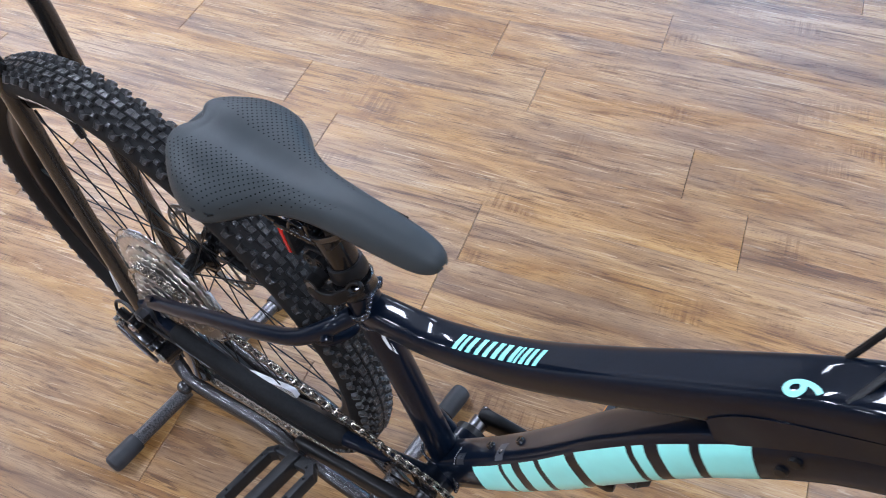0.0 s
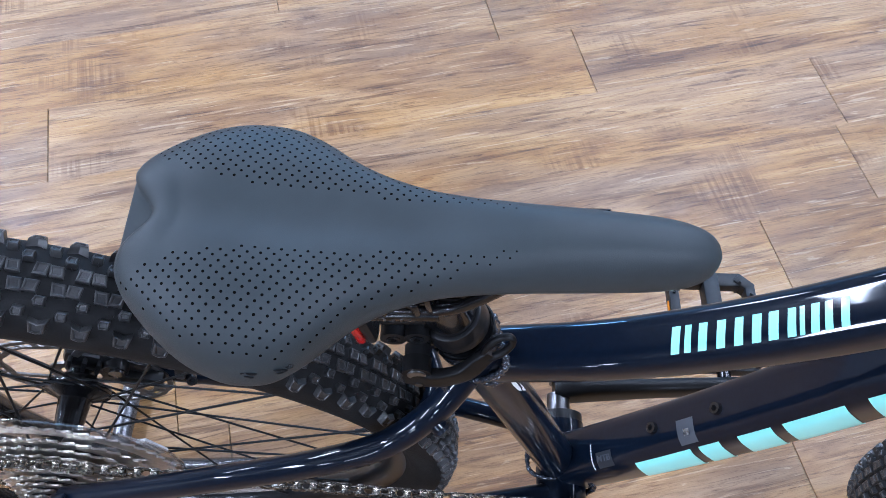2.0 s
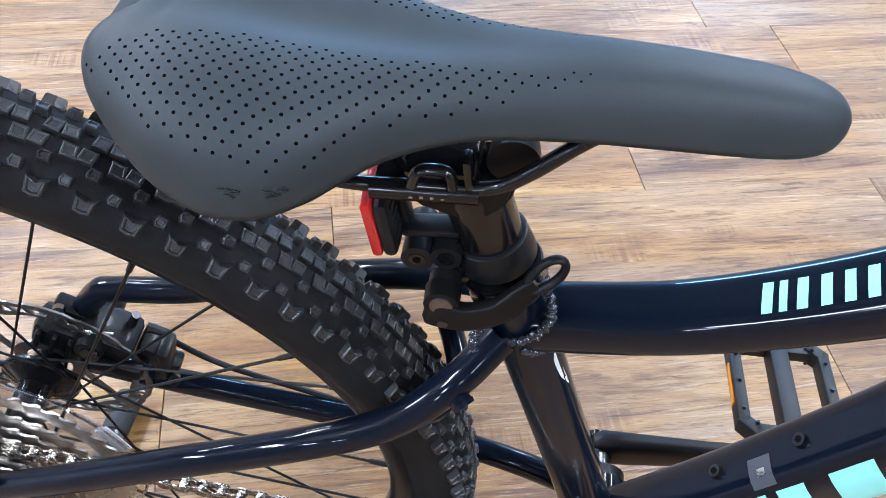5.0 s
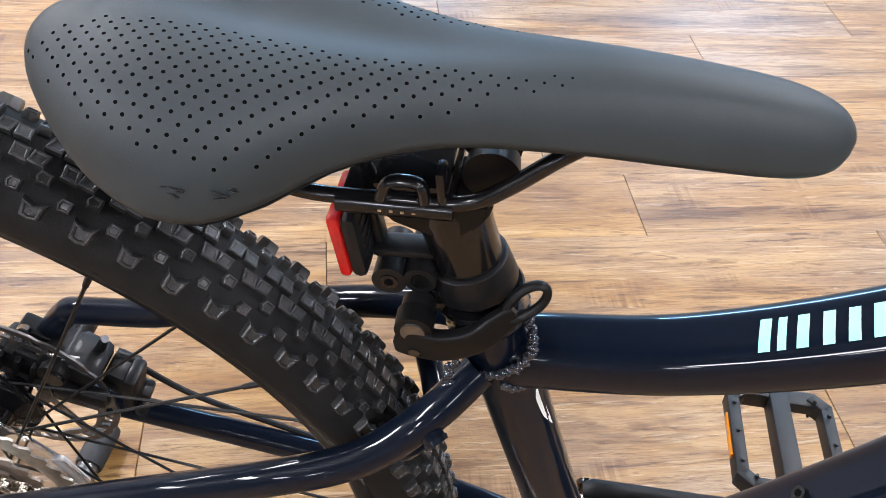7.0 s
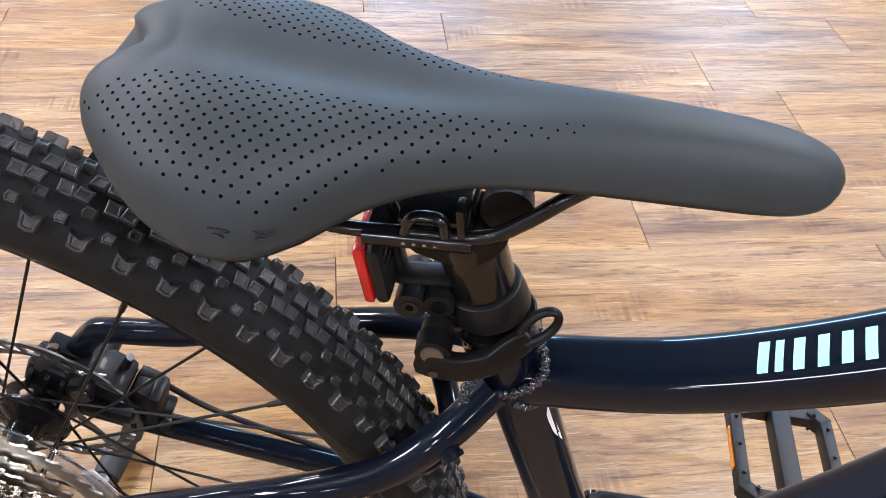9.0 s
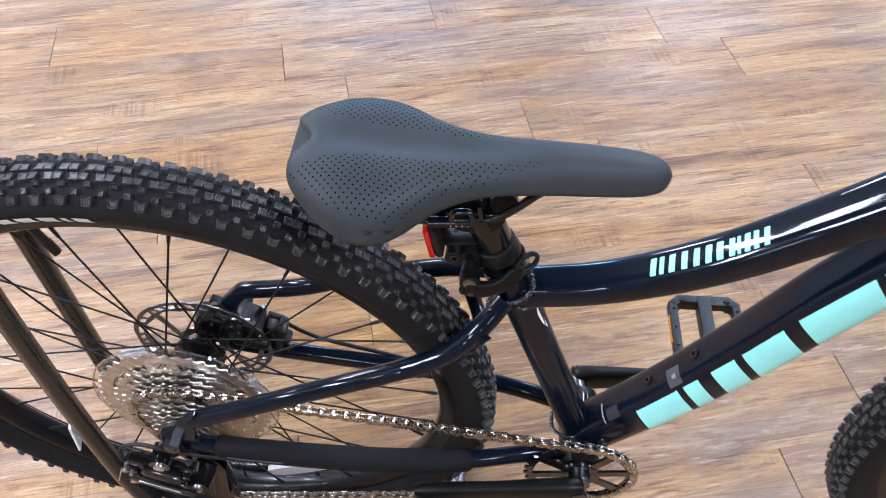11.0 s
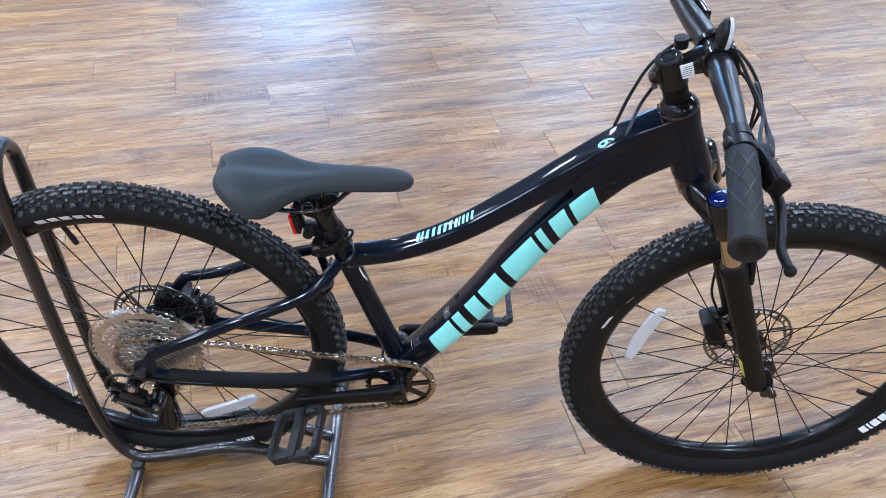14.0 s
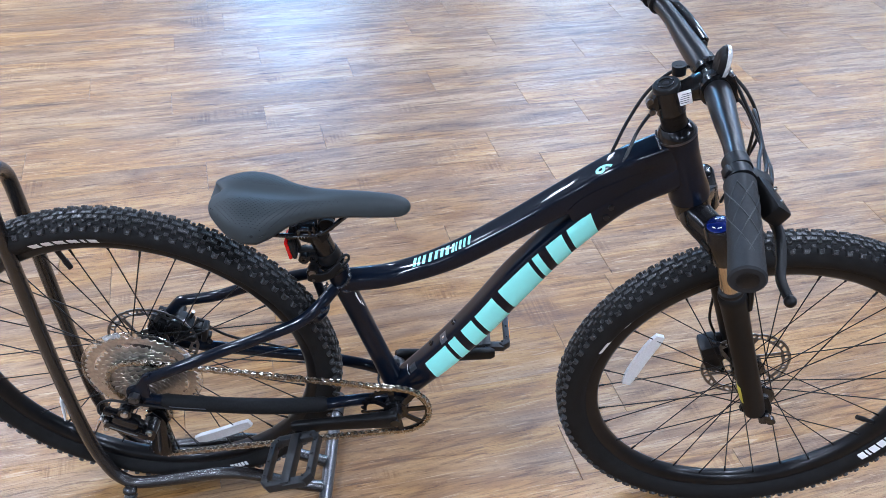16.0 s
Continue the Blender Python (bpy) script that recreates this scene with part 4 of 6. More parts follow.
for sd in (-1, 1):
    for i in range(64):
        for j in range(40):
            x = 0.172 + 0.0030 * i
            y = 0.006 + 0.00285 * (j + 0.0)
            if (i + j) % 2 or x > 0.357:
                continue
            w = float(np.interp(x, SXD, SWD))
            if not np.interp(x, INX, INY) <= y <= min(np.interp(x, OUX, OUY), w * 0.965):
                continue
            v = sd * math.asin(min(1.0, (y / w)) ** (1 / 0.92)) / (math.pi / 2)
            p, px_, pv = saddle_point(x, v), saddle_point(x + 0.001, v), saddle_point(x, v + 0.01)
            t1 = (px_ - p).normalized()
            t2 = (pv - p)
            nn = t1.cross(t2).normalized()
            if nn.z < 0:
                nn = -nn
            t2 = nn.cross(t1)
            r = 0.00075 * (1.0 - 0.35 * max(0, (x - 0.30) / 0.057))
            bm.faces.new([bm.verts.new(p + nn * 0.00010 + t1 * r * math.cos(a) + t2 * r * math.sin(a)) for a in np.linspace(0, 2 * math.pi, 8, endpoint=False)])
tagged(sub("perforation", bm, HOLE, sad, "rows of small dark perforations", smooth=False), kind="stuff")
bm = bmesh.new()
scr = random.Random(6)
for px_, v, ll, ww in ((0.2310, -0.872, 0.0075, 0.0030), (0.2475, -0.905, 0.0085, 0.0034)):
    for k in range(7):
        p = saddle_point(px_ + scr.gauss(0, ll / 4.0), v + scr.gauss(0, 0.012))
        q = scr.uniform(0.22, 0.55)
        bmesh.ops.create_uvsphere(bm, u_segments=8, v_segments=5, radius=1, matrix=Matrix.Translation(p) @ pose(0, 0, 0, -38, 0, scr.uniform(-40, 20)) @ Matrix.Diagonal((ll * q * 0.55, ww * q, 0.0004, 1)))
sub("cover_scuff", bm, SADDLE_EDGE, sad, "small dark scuffs near the edge")
for sd in (-1, 1):
    bm = bmesh.new()
    rp = spline([(0.196, sd * 0.034, 0.722), (0.210, sd * 0.030, 0.704), (0.235, sd * 0.024, 0.685), (0.262, sd * 0.022, 0.6775), (0.30, sd * 0.022, 0.6815), (0.322, sd * 0.022, 0.6845), (0.337, sd * 0.021, 0.695), (0.356, sd * 0.018, 0.7125), (0.378, sd * 0.013, 0.727), (0.40, sd * 0.010, 0.733)], 6)
    sweep(bm, rp, 0.0035, seg=12)
    sub("saddle_rail", bm, GLOSSB, sad, "black steel rail")

# ---- seatpost ----
post = empty("seatpost", bike, "black seatpost with two-bolt head, reflector and quick-release collar")
bm = bmesh.new()
sweep(bm, [seat(z) for z in (0.56, 0.62, 0.650, 0.664, 0.672)], [0.0158, 0.0158, 0.0160, 0.0168, 0.0160], seg=32)
sub("post_tube", bm, GLOSSB, post, "satin black seatpost tube")
bm = bmesh.new()
plate(bm, [(0.270, 0.6755), (0.333, 0.6790), (0.331, 0.669), (0.324, 0.659), (0.314, 0.6535), (0.304, 0.656), (0.294, 0.6635), (0.282, 0.6680)], -0.0155, 0.0155)
bmesh.ops.bevel(bm, geom=bm.edges[:], offset=0.0022, segments=3, affect="EDGES")
sub("head_cradle", bm, MATTE, post, "forged gloss black post head")
bm = bmesh.new()
box(bm, pose(0.2945, 0, 0.6775, 0, -5, 0), 0.046, 0.052, 0.0045, 0.0015)
for sd in (-1, 1):
    cyl(bm, (0.271, sd * 0.0225, 0.6760), (0.3175, sd * 0.0225, 0.6805), 0.0048, seg=14)
sub("lower_clamp", bm, GLOSSB, post, "gloss black lower rail clamp")
for k in range(4):
    bm = bmesh.new()
    box(bm, pose(0.289 + 0.0045 * k, -0.0273, 0.6785 + 0.0004 * k, 0, -5, 0), 0.0014, 0.0008, 0.0009)
    sub("clamp_tick", bm, STEEL, post, "tiny bright scale mark", smooth=False)
bm = bmesh.new()
box(bm, pose(0.300, 0, 0.6865, 0, -5, 0), 0.030, 0.044, 0.0045, 0.0015)
for sd in (-1, 1):
    sweep(bm, spline([(0.2885, sd * 0.024, 0.682), (0.2905, sd * 0.0235, 0.689), (0.2945, sd * 0.023, 0.6915), (0.3015, sd * 0.023, 0.6920), (0.3045, sd * 0.0235, 0.690), (0.3060, sd * 0.024, 0.6835)], 4), 0.0030, 0.0026, seg=10)
sub("upper_clamp", bm, GLOSSB, post, "gloss black upper rail clamp")
for sd in (-1, 1):
    bm = bmesh.new()
    box(bm, pose(0.3120, sd * 0.0205, 0.6915, 0, -8, 0), 0.0036, 0.010, 0.0165, 0.0012)
    sub("clamp_fin", bm, GLOSSB, post)
    bm = bmesh.new()
    cyl(bm, (0.3300, sd * 0.014, 0.6930), (0.3300, sd * 0.004, 0.6930), 0.0115, 0.0106, seg=28)
    sub("clamp_ear", bm, MATTE, post)
for xx in (0.277, 0.323):
    bm = bmesh.new()
    cyl(bm, (xx, 0, 0.664), (xx, 0, 0.698), 0.003, seg=10)
    cyl(bm, (xx, 0, 0.695), (xx, 0, 0.702), 0.0058, seg=14)
    sub("clamp_bolt", bm, DARKSTEEL, post)
# reflector band, bracket and red reflector
ax = (seat(0.70) - seat(0.60)).normalized()
tilt = Vector((0, 1, 0)).rotation_difference(ax).to_matrix().to_4x4()
bm = bmesh.new()
lathe(bm, [(0.0156, 0.0085), (0.0172, 0.0085), (0.0182, 0.0078), (0.0192, 0.0), (0.0198, -0.0072), (0.0190, -0.0085), (0.0156, -0.0085)], 40)
bmesh.ops.transform(bm, verts=bm.verts, matrix=Matrix.Translation(seat(0.6245)) @ tilt)
sub("reflector_band", bm, PLASTIC, post, "black clamp band")
for xx, zz, rr, y0 in ((0.3055, 0.6270, 0.0074, -0.0155), (0.2915, 0.6225, 0.0080, -0.0145)):
    bm = bmesh.new()
    cyl(bm, (xx, y0, zz), (xx, 0.013, zz), rr, seg=24)
    box(bm, pose(xx + 0.001, -0.003, zz + 0.003, 0, -16, 0), 0.010, 0.018, 0.008, 0.003)
    sub("bracket_lug", bm, PLASTIC, post, "rounded black bracket lug")
    bm = bmesh.new()
    cyl(bm, (xx, y0 - 0.0006, zz), (xx, y0 + 0.002, zz), 0.0042, seg=16)
    sub("bracket_screw", bm, GLOSSB, post)
    bm = bmesh.new()
    cyl(bm, (xx, y0 - 0.0009, zz), (xx, y0, zz), 0.0022, seg=6)
    sub("screw_socket", bm, HOLE, post)
bm = bmesh.new()
sweep(bm, [Vector((0.2825, -0.004, 0.6325)), Vector((0.2850, -0.004, 0.6345)), Vector((0.298, -0.004, 0.6368)), Vector((0.313, -0.004, 0.6385))], [0.0045, 0.0065, 0.0065, 0.0065], [0.0022, 0.0028, 0.0028, 0.0028], seg=16, power=3)
sub("bracket_arm", bm, PLASTIC, post, "black bracket arm")
bm = bmesh.new()
sweep(bm, spline([(0.2790, 0, 0.670), (0.2805, 0, 0.655), (0.2835, 0, 0.640), (0.2865, 0, 0.628), (0.2915, 0, 0.620)], 4), 0.0055, 0.0028, seg=16, power=3)
sub("bracket_stalk", bm, PLASTIC, post, "black plastic reflector stalk")
bm = bmesh.new()
box(bm, pose(0.2768, -0.005, 0.6455, 0, -11, 0), 0.0075, 0.0325, 0.0345, 0.0034)
sub("reflector_back", bm, PLASTIC, post, "black reflector backplate")
for k in range(5):
    bm = bmesh.new()
    box(bm, pose(0.2820 - 0.0011 * k, -0.002, 0.6345 + 0.0058 * k, 0, -11, 0), 0.0030, 0.030, 0.0016, 0.0004)
    sub("back_rib", bm, PLASTIC, post)
bm = bmesh.new()
box(bm, pose(0.2705, -0.005, 0.6455, 0, -11, 0), 0.0056, 0.0330, 0.0350, 0.0022)
sub("rear_reflector", bm, RED, post, "bright red rear reflector")
# seat collar with quick release
bm = bmesh.new()
lathe(bm, [(0.0180, -0.0095), (0.0200, -0.0095), (0.0207, -0.0080), (0.0200, -0.0062), (0.0200, 0.0030), (0.0212, 0.0045), (0.0214, 0.0068), (0.0205, 0.0080), (0.0160, 0.0084)], 40)
bmesh.ops.transform(bm, verts=bm.verts, matrix=Matrix.Translation(seat(0.6045)) @ tilt)
sub("seat_collar", bm, GLOSSB, post, "gloss black seat collar")
for sd in (-1, 1):
    bm = bmesh.new()
    box(bm, pose(0.3130, sd * 0.0085, 0.6105, 0, -19, 0), 0.017, 0.0085, 0.0165, 0.003)
    sub("collar_lug", bm, GLOSSB, post)
    bm = bmesh.new()
    cyl(bm, (0.3060, sd * 0.0135, 0.6110), (0.3060, sd * 0.0215, 0.6110), 0.0078, seg=24)
    sub("cam_washer", bm, PLASTIC, post)
bm = bmesh.new()
qp = spline([(0.2985, -0.0265, 0.6035), (0.3065, -0.0285, 0.6025), (0.319, -0.0300, 0.6030), (0.334, -0.0285, 0.6095), (0.343, -0.0243, 0.6185), (0.3492, -0.0210, 0.6242)], 6)
uu = np.linspace(0, 1, len(qp))
sweep(bm, qp, list(np.interp(uu, [0, 0.08, 0.3, 0.8, 1], [0.0035, 0.0050, 0.0042, 0.0030, 0.0026])), list(np.interp(uu, [0, 0.06, 0.2, 0.6, 0.9, 1], [0.0060, 0.0096, 0.0094, 0.0070, 0.0056, 0.0042])), seg=24, power=5)
cyl(bm, (0.3060, -0.0315, 0.6110), (0.3060, -0.0215, 0.6110), 0.0086, 0.0090, seg=26)
sub("quick_release_lever", bm, MATTE, post, "black quick-release lever with looped end")
bm = bmesh.new()
l0, l1 = Vector((0.3455, -0.0228, 0.6212)), Vector((0.3600, -0.0168, 0.6380))
ld = (l1 - l0)
lw = Vector((-0.62, 0.12, 0.50)).normalized()
loop = [l0 + ld * (0.5 - 0.5 * math.cos(q)) + lw * 0.0062 * math.sin(q) * (0.75 + 0.25 * (0.5 - 0.5 * math.cos(q))) for q in np.linspace(0, 2 * math.pi, 28)]
sweep(bm, loop, 0.0026, 0.0021, seg=10, up=(0.25, -0.95, 0.1), cap=False)
sub("lever_loop", bm, MATTE, post)
bm = bmesh.new()
cyl(bm, (0.3060, -0.0325, 0.6110), (0.3060, -0.031, 0.6110), 0.0056, 0.0058, seg=20)
sub("pivot_pin", bm, DULLSTEEL, post, "bare steel pivot pin")
bm = bmesh.new()
cyl(bm, (0.3075, -0.0338, 0.5985), (0.3075, -0.0320, 0.5985), 0.0026, seg=14)
sub("lever_rivet", bm, DARKSTEEL, post)
bm = bmesh.new()
cyl(bm, (0.804, 0.026, 0.946), (0.801, 0.026, 0.960), 0.0092, 0.0098, seg=20)
cyl(bm, (0.801, 0.026, 0.9595), (0.8008, 0.026, 0.9605), 0.005, seg=12)
part("stem_knob", bm, PLASTIC, cockpit, "small round black knob")


# ---- drivetrain ----
drive = empty("drivetrain", bike, "single-ring crankset, steel chain and wide-range cassette")


def gear_outline(r, n, depth, per=4):
    out = []
    for k in range(n):
        for f, rr in ((0.0, r - depth), (0.28, r - depth), (0.42, r), (0.62, r)):
            a = 2 * math.pi * (k + f) / n
            out.append((rr * math.cos(a), rr * math.sin(a)))
    return out


def moved(bm, x, z):
    bmesh.ops.translate(bm, verts=bm.verts, vec=(x, 0, z))
    return bm


TEETH = (46, 37, 32, 28, 24, 21, 18, 15, 13, 11)
for i, n in enumerate(TEETH):
    r = 0.0127 * n / (2 * math.pi) + 0.0025
    y = -0.0270 - 0.0040 * i
    bm = bmesh.new()
    o = gear_outline(r, n, 0.0042)
    inn = circle(max(0.016, r - (0.016 if i < 4 else 0.010)), len(o))
    frame_plate(bm, o, inn, y - 0.0009, y + 0.0009)
    if i < 4:
        for k in range(6):
            a = k * math.pi / 3 + 0.3 * i
            ro, ri = r - 0.015, 0.020
            q = [(ro * math.cos(a - 0.14), ro * math.sin(a - 0.14)), (ro * math.cos(a + 0.14), ro * math.sin(a + 0.14)), (ri * math.cos(a + 0.55), ri * math.sin(a + 0.55)), (ri * math.cos(a + 0.1), ri * math.sin(a + 0.1))]
            am = bmesh.new()
            plate(am, q, y - 0.0008, y + 0.0008)
            part("cog_arm", moved(am, 0, RZ), NICKEL, drive, smooth=False)
    part("cog", moved(bm, 0, RZ), NICKEL, drive, smooth=False)
bm = bmesh.new()
cyl(bm, (0, -0.022, RZ), (0, -0.068, RZ), 0.0165, seg=24)
part("freehub", bm, DARKSTEEL, drive)
bm = bmesh.new()
n = 72
lathe(bm, [(0.034, -0.0225), (0.060, -0.0232), (0.094, -0.0222), (0.1005, -0.0232), (0.1018, -0.0250)], n)
part("spoke_protector", moved(bm, 0, RZ), DISC, drive, "clear plastic spoke protector disc")
bm = bmesh.new()
lathe(bm, [(0.1005, -0.0226), (0.1022, -0.0228), (0.1028, -0.0245), (0.1022, -0.0262), (0.1005, -0.0256)], 96, closed=True)
part("protector_rim", moved(bm, 0, RZ), DISC, drive, "clear plastic rim")
for k in range(4):
    a = 0.4 + k * math.pi / 2
    bm = bmesh.new()
    box(bm, Matrix.Translation((0.094 * math.cos(a), -0.0215, RZ + 0.094 * math.sin(a))) @ Euler((0, -a, 0)).to_matrix().to_4x4(), 0.010, 0.004, 0.030, 0.001)
    part("protector_clip", bm, CLEAR, drive, "clear plastic clip")
bm = bmesh.new()
cyl(bm, (0, -0.086, RZ), (0, 0.084, RZ), 0.0055, seg=16)
cyl(bm, (0, -0.084, RZ), (0, -0.073, RZ), 0.0098, seg=6)
cyl(bm, (0, 0.073, RZ), (0, 0.082, RZ), 0.0098, seg=16)
part("rear_axle", bm, DARKSTEEL, drive)
# chainring with spider arms
RY = -0.052
bm = bmesh.new()
o = gear_outline(0.0612, 30, 0.0045)
frame_plate(bm, o, circle(0.0508, len(o)), RY - 0.0012, RY + 0.0012)
for k in range(8):
    a = k * math.pi / 4 + 0.2
    q = [(0.0518 * math.cos(a - 0.10), 0.0518 * math.sin(a - 0.10)), (0.0518 * math.cos(a + 0.10), 0.0518 * math.sin(a + 0.10)), (0.016 * math.cos(a + 0.30), 0.016 * math.sin(a + 0.30)), (0.016 * math.cos(a - 0.30), 0.016 * math.sin(a - 0.30))]
    am = bmesh.new()
    plate(am, q, RY - 0.002, RY + 0.001)
    part("chainring_arm", moved(am, BB[0], BB[2]), GLOSSB, drive, smooth=False)
frame_plate(bm, circle(0.022, 32), circle(0.012, 32), RY - 0.003, RY + 0.002)
part("chainring", moved(bm, BB[0], BB[2]), GLOSSB, drive, "black chainring with open spokes", smooth=False)
# cranks
NEAR, FAR = Vector((0.270, -0.083, 0.292)), Vector((0.602, 0.083, 0.318))
for end, sd in ((NEAR, -1), (FAR, 1)):
    bm = bmesh.new()
    c = Vector((BB[0], sd * 0.070, BB[2]))
    d = (end - c)
    d.y = 0
    d.normalize()
    e0, e1 = c - d * 0.004, Vector((end.x, sd * 0.080, end.z)) + d * 0.012
    pts = [e0.lerp(e1, f) for f in (0, 0.04, 0.15, 0.5, 0.85, 0.96, 1.0)]
    sweep(bm, pts, [0.008, 0.010, 0.0095, 0.0075, 0.0075, 0.0075, 0.005], [0.013, 0.0175, 0.0165, 0.0135, 0.0125, 0.012, 0.008], seg=24, power=3.2)
    part("crank_arm", bm, MATTE, drive, "satin black crank arm")
    bm = bmesh.new()
    cyl(bm, (BB[0], sd * 0.077, BB[2]), (BB[0], sd * 0.0815, BB[2]), 0.0085, seg=20)
    part("crank_bolt", bm, GLOSSB, drive)
bm = bmesh.new()
cyl(bm, (BB[0], -0.066, BB[2]), (BB[0], 0.066, BB[2]), 0.011, seg=20)
part("crank_axle", bm, DARKSTEEL, drive)
for sd in (-1, 1):
    bm = bmesh.new()
    cyl(bm, (BB[0], sd * 0.046, BB[2]), (BB[0], sd * 0.036, BB[2]), 0.0215, seg=28)
    part("bottom_bracket_cup", bm, PLASTIC, drive)


def pedal(centre, sd, pitch, roll_, amber):
    """A caged platform pedal; its axle runs along y from the crank."""
    p = empty("pedal", bike, "grey-black nylon platform pedal" + (" with amber reflectors" if amber else ""), centre)
    p.rotation_euler = (radians(roll_), radians(pitch), 0)
    lx, ly, th = 0.0395, 0.049, 0.0082
    # outline seen from above, axle along y; window pair left and right of the axle
    def bar(what, x0, y0, x1, y1, w, h=th):
        a, b = Vector((x0, y0, 0)), Vector((x1, y1, 0))
        m = Matrix.Translation((a + b) / 2) @ Vector((1, 0, 0)).rotation_difference(b - a).to_matrix().to_4x4()
        rb = bmesh.new()
        box(rb, m, (b - a).length + w * 0.6, w, 2 * h, 0.0018)
        part(what, rb, PEDALM, p)
    for s in (-1, 1):
        bar("side_rail", s * lx, -0.040, s * lx, 0.040, 0.0105)
        bar("corner_rail", s * lx, 0.040, s * 0.030, ly, 0.0115)
        bar("corner_rail", s * lx, -0.040, s * 0.030, -ly, 0.0115)
        bar("end_rail", s * 0.030, ly, 0, ly, 0.0120)
        bar("end_rail", s * 0.030, -ly, 0, -ly, 0.0120)
    bar("axle_body", 0, -ly, 0, ly, 0.0165, 0.0095)
    bm = bmesh.new()
    for s in (-1, 1):
        for yy in (-0.030, 0.0, 0.030):
            for zz in (-1, 1):
                cyl(bm, (s * lx, yy, zz * th), (s * lx, yy, zz * (th + 0.0028)), 0.0019, 0.0014, seg=8)
        for yy in (-0.044, 0.044):
            for zz in (-1, 1):
                cyl(bm, (s * 0.030, yy, zz * th), (s * 0.030, yy, zz * (th + 0.0028)), 0.0019, 0.0014, seg=8)
    tagged(part("grip_pins", bm, PEDALM, p), kind="stuff")
    for s in (-1, 1) if amber else ():
        bm = bmesh.new()
        box(bm, pose(s * (lx + 0.0060), 0, 0.001), 0.0016, 0.044, 0.0062, 0.0004)
        part("pedal_reflector", bm, AMBER, p, "amber pedal reflector")
    bm = bmesh.new()
    cyl(bm, (0, -sd * 0.050, 0), (0, -sd * 0.068, 0), 0.0068, seg=16)
    part("spindle", bm, GLOSSB, p)


pedal((0.268, -0.148, 0.290), -1, -20, -7, False)
pedal((0.600, 0.152, 0.306), 1, -2, -6, True)


# ---- chain ----
def chain_path():
    pts = []
    rc, rr = 0.0310, 0.0590
    cy, ry = -0.0450, RY
    top0, top1 = Vector((0.006, cy, RZ + 0.0525)), Vector((BB[0] - 0.004, ry, BB[2] + rr))
    for k in range(30):
        pts.append(top0.lerp(top1, k / 30))
    for k in range(19):
        a = math.pi / 2 - math.pi * k / 18 * 1.02
        pts.append(Vector((BB[0] + rr * math.cos(a), ry, BB[2] + rr * math.sin(a))))
    low0, low1 = Vector((BB[0] - 0.004, ry, BB[2] - rr)), Vector((0.016, cy, 0.1500))
    for k in range(1, 31):
        pts.append(low0.lerp(low1, k / 30))
    jl, ju = Vector((0.012, cy, 0.1705)), Vector((0.018, cy, 0.272))
    for k in range(1, 9):
        a = -math.pi / 2 - math.pi * k / 9
        pts.append(jl + Vector((0.0205 * math.cos(a), 0, 0.0205 * math.sin(a))))
    for k in range(0, 7):
        a = -math.pi / 2 + math.pi * 0.75 * k / 6
        pts.append(ju + Vector((0.0205 * math.cos(a), 0, 0.0205 * math.sin(a))))
    for k in range(1, 12):
        a = -0.9 - (math.pi * 1.22) * k / 12
        pts.append(Vector((0.0525 * math.cos(a), cy, RZ + 0.0525 * math.sin(a))))
    return pts


path = chain_path() + [chain_path()[0]]
dist = np.concatenate([[0], np.cumsum([(b - a).length for a, b in zip(path, path[1:])])])
PA = np.array([list(p) for p in path])
NL = int(dist[-1] // 0.0127)
chain = empty("chain", bike, "oily steel bicycle chain")
pins = [Vector([float(np.interp(dist[-1] * k / NL, dist, PA[:, c])) for c in range(3)]) for k in range(NL + 1)]


def link_outline(lx, h):
    o = []
    for k in range(7):
        a = -math.pi / 2 + math.pi * k / 6
        o.append((lx / 2 + h * math.cos(a), h * math.sin(a)))
    o.append((0, h * 0.72))
    for k in range(7):
        a = math.pi / 2 + math.pi * k / 6
        o.append((-lx / 2 + h * math.cos(a), h * math.sin(a)))
    o.append((0, -h * 0.72))
    return o


def link_mesh(outer):
    bm = bmesh.new()
    yy = 0.0034 if outer else 0.0022
    for s in (-1, 1):
        plate(bm, link_outline(0.0127, 0.0048), s * yy - 0.0005, s * yy + 0.0005)
    for s in (-1, 1):
        cyl(bm, (s * 0.00635, -0.0039 if outer else -0.0022, 0), (s * 0.00635, 0.0039 if outer else 0.0022, 0), 0.0018 if outer else 0.0037, seg=8)
    bmesh.ops.recalc_face_normals(bm, faces=bm.faces)
    me = bpy.data.meshes.new("chain_link")
    bm.to_mesh(me)
    bm.free()
    me.materials.append(CHAINM)
    return me


LM = (link_mesh(True), link_mesh(False))
for k in range(NL):
    a, b = pins[k], pins[k + 1]
    lo = new("chain_link", LM[k % 2])
    lo.parent = chain
    d = b - a
    lo.matrix_local = Matrix.Translation((a + b) / 2) @ Euler((0, -math.atan2(d.z, d.x), 0)).to_matrix().to_4x4()

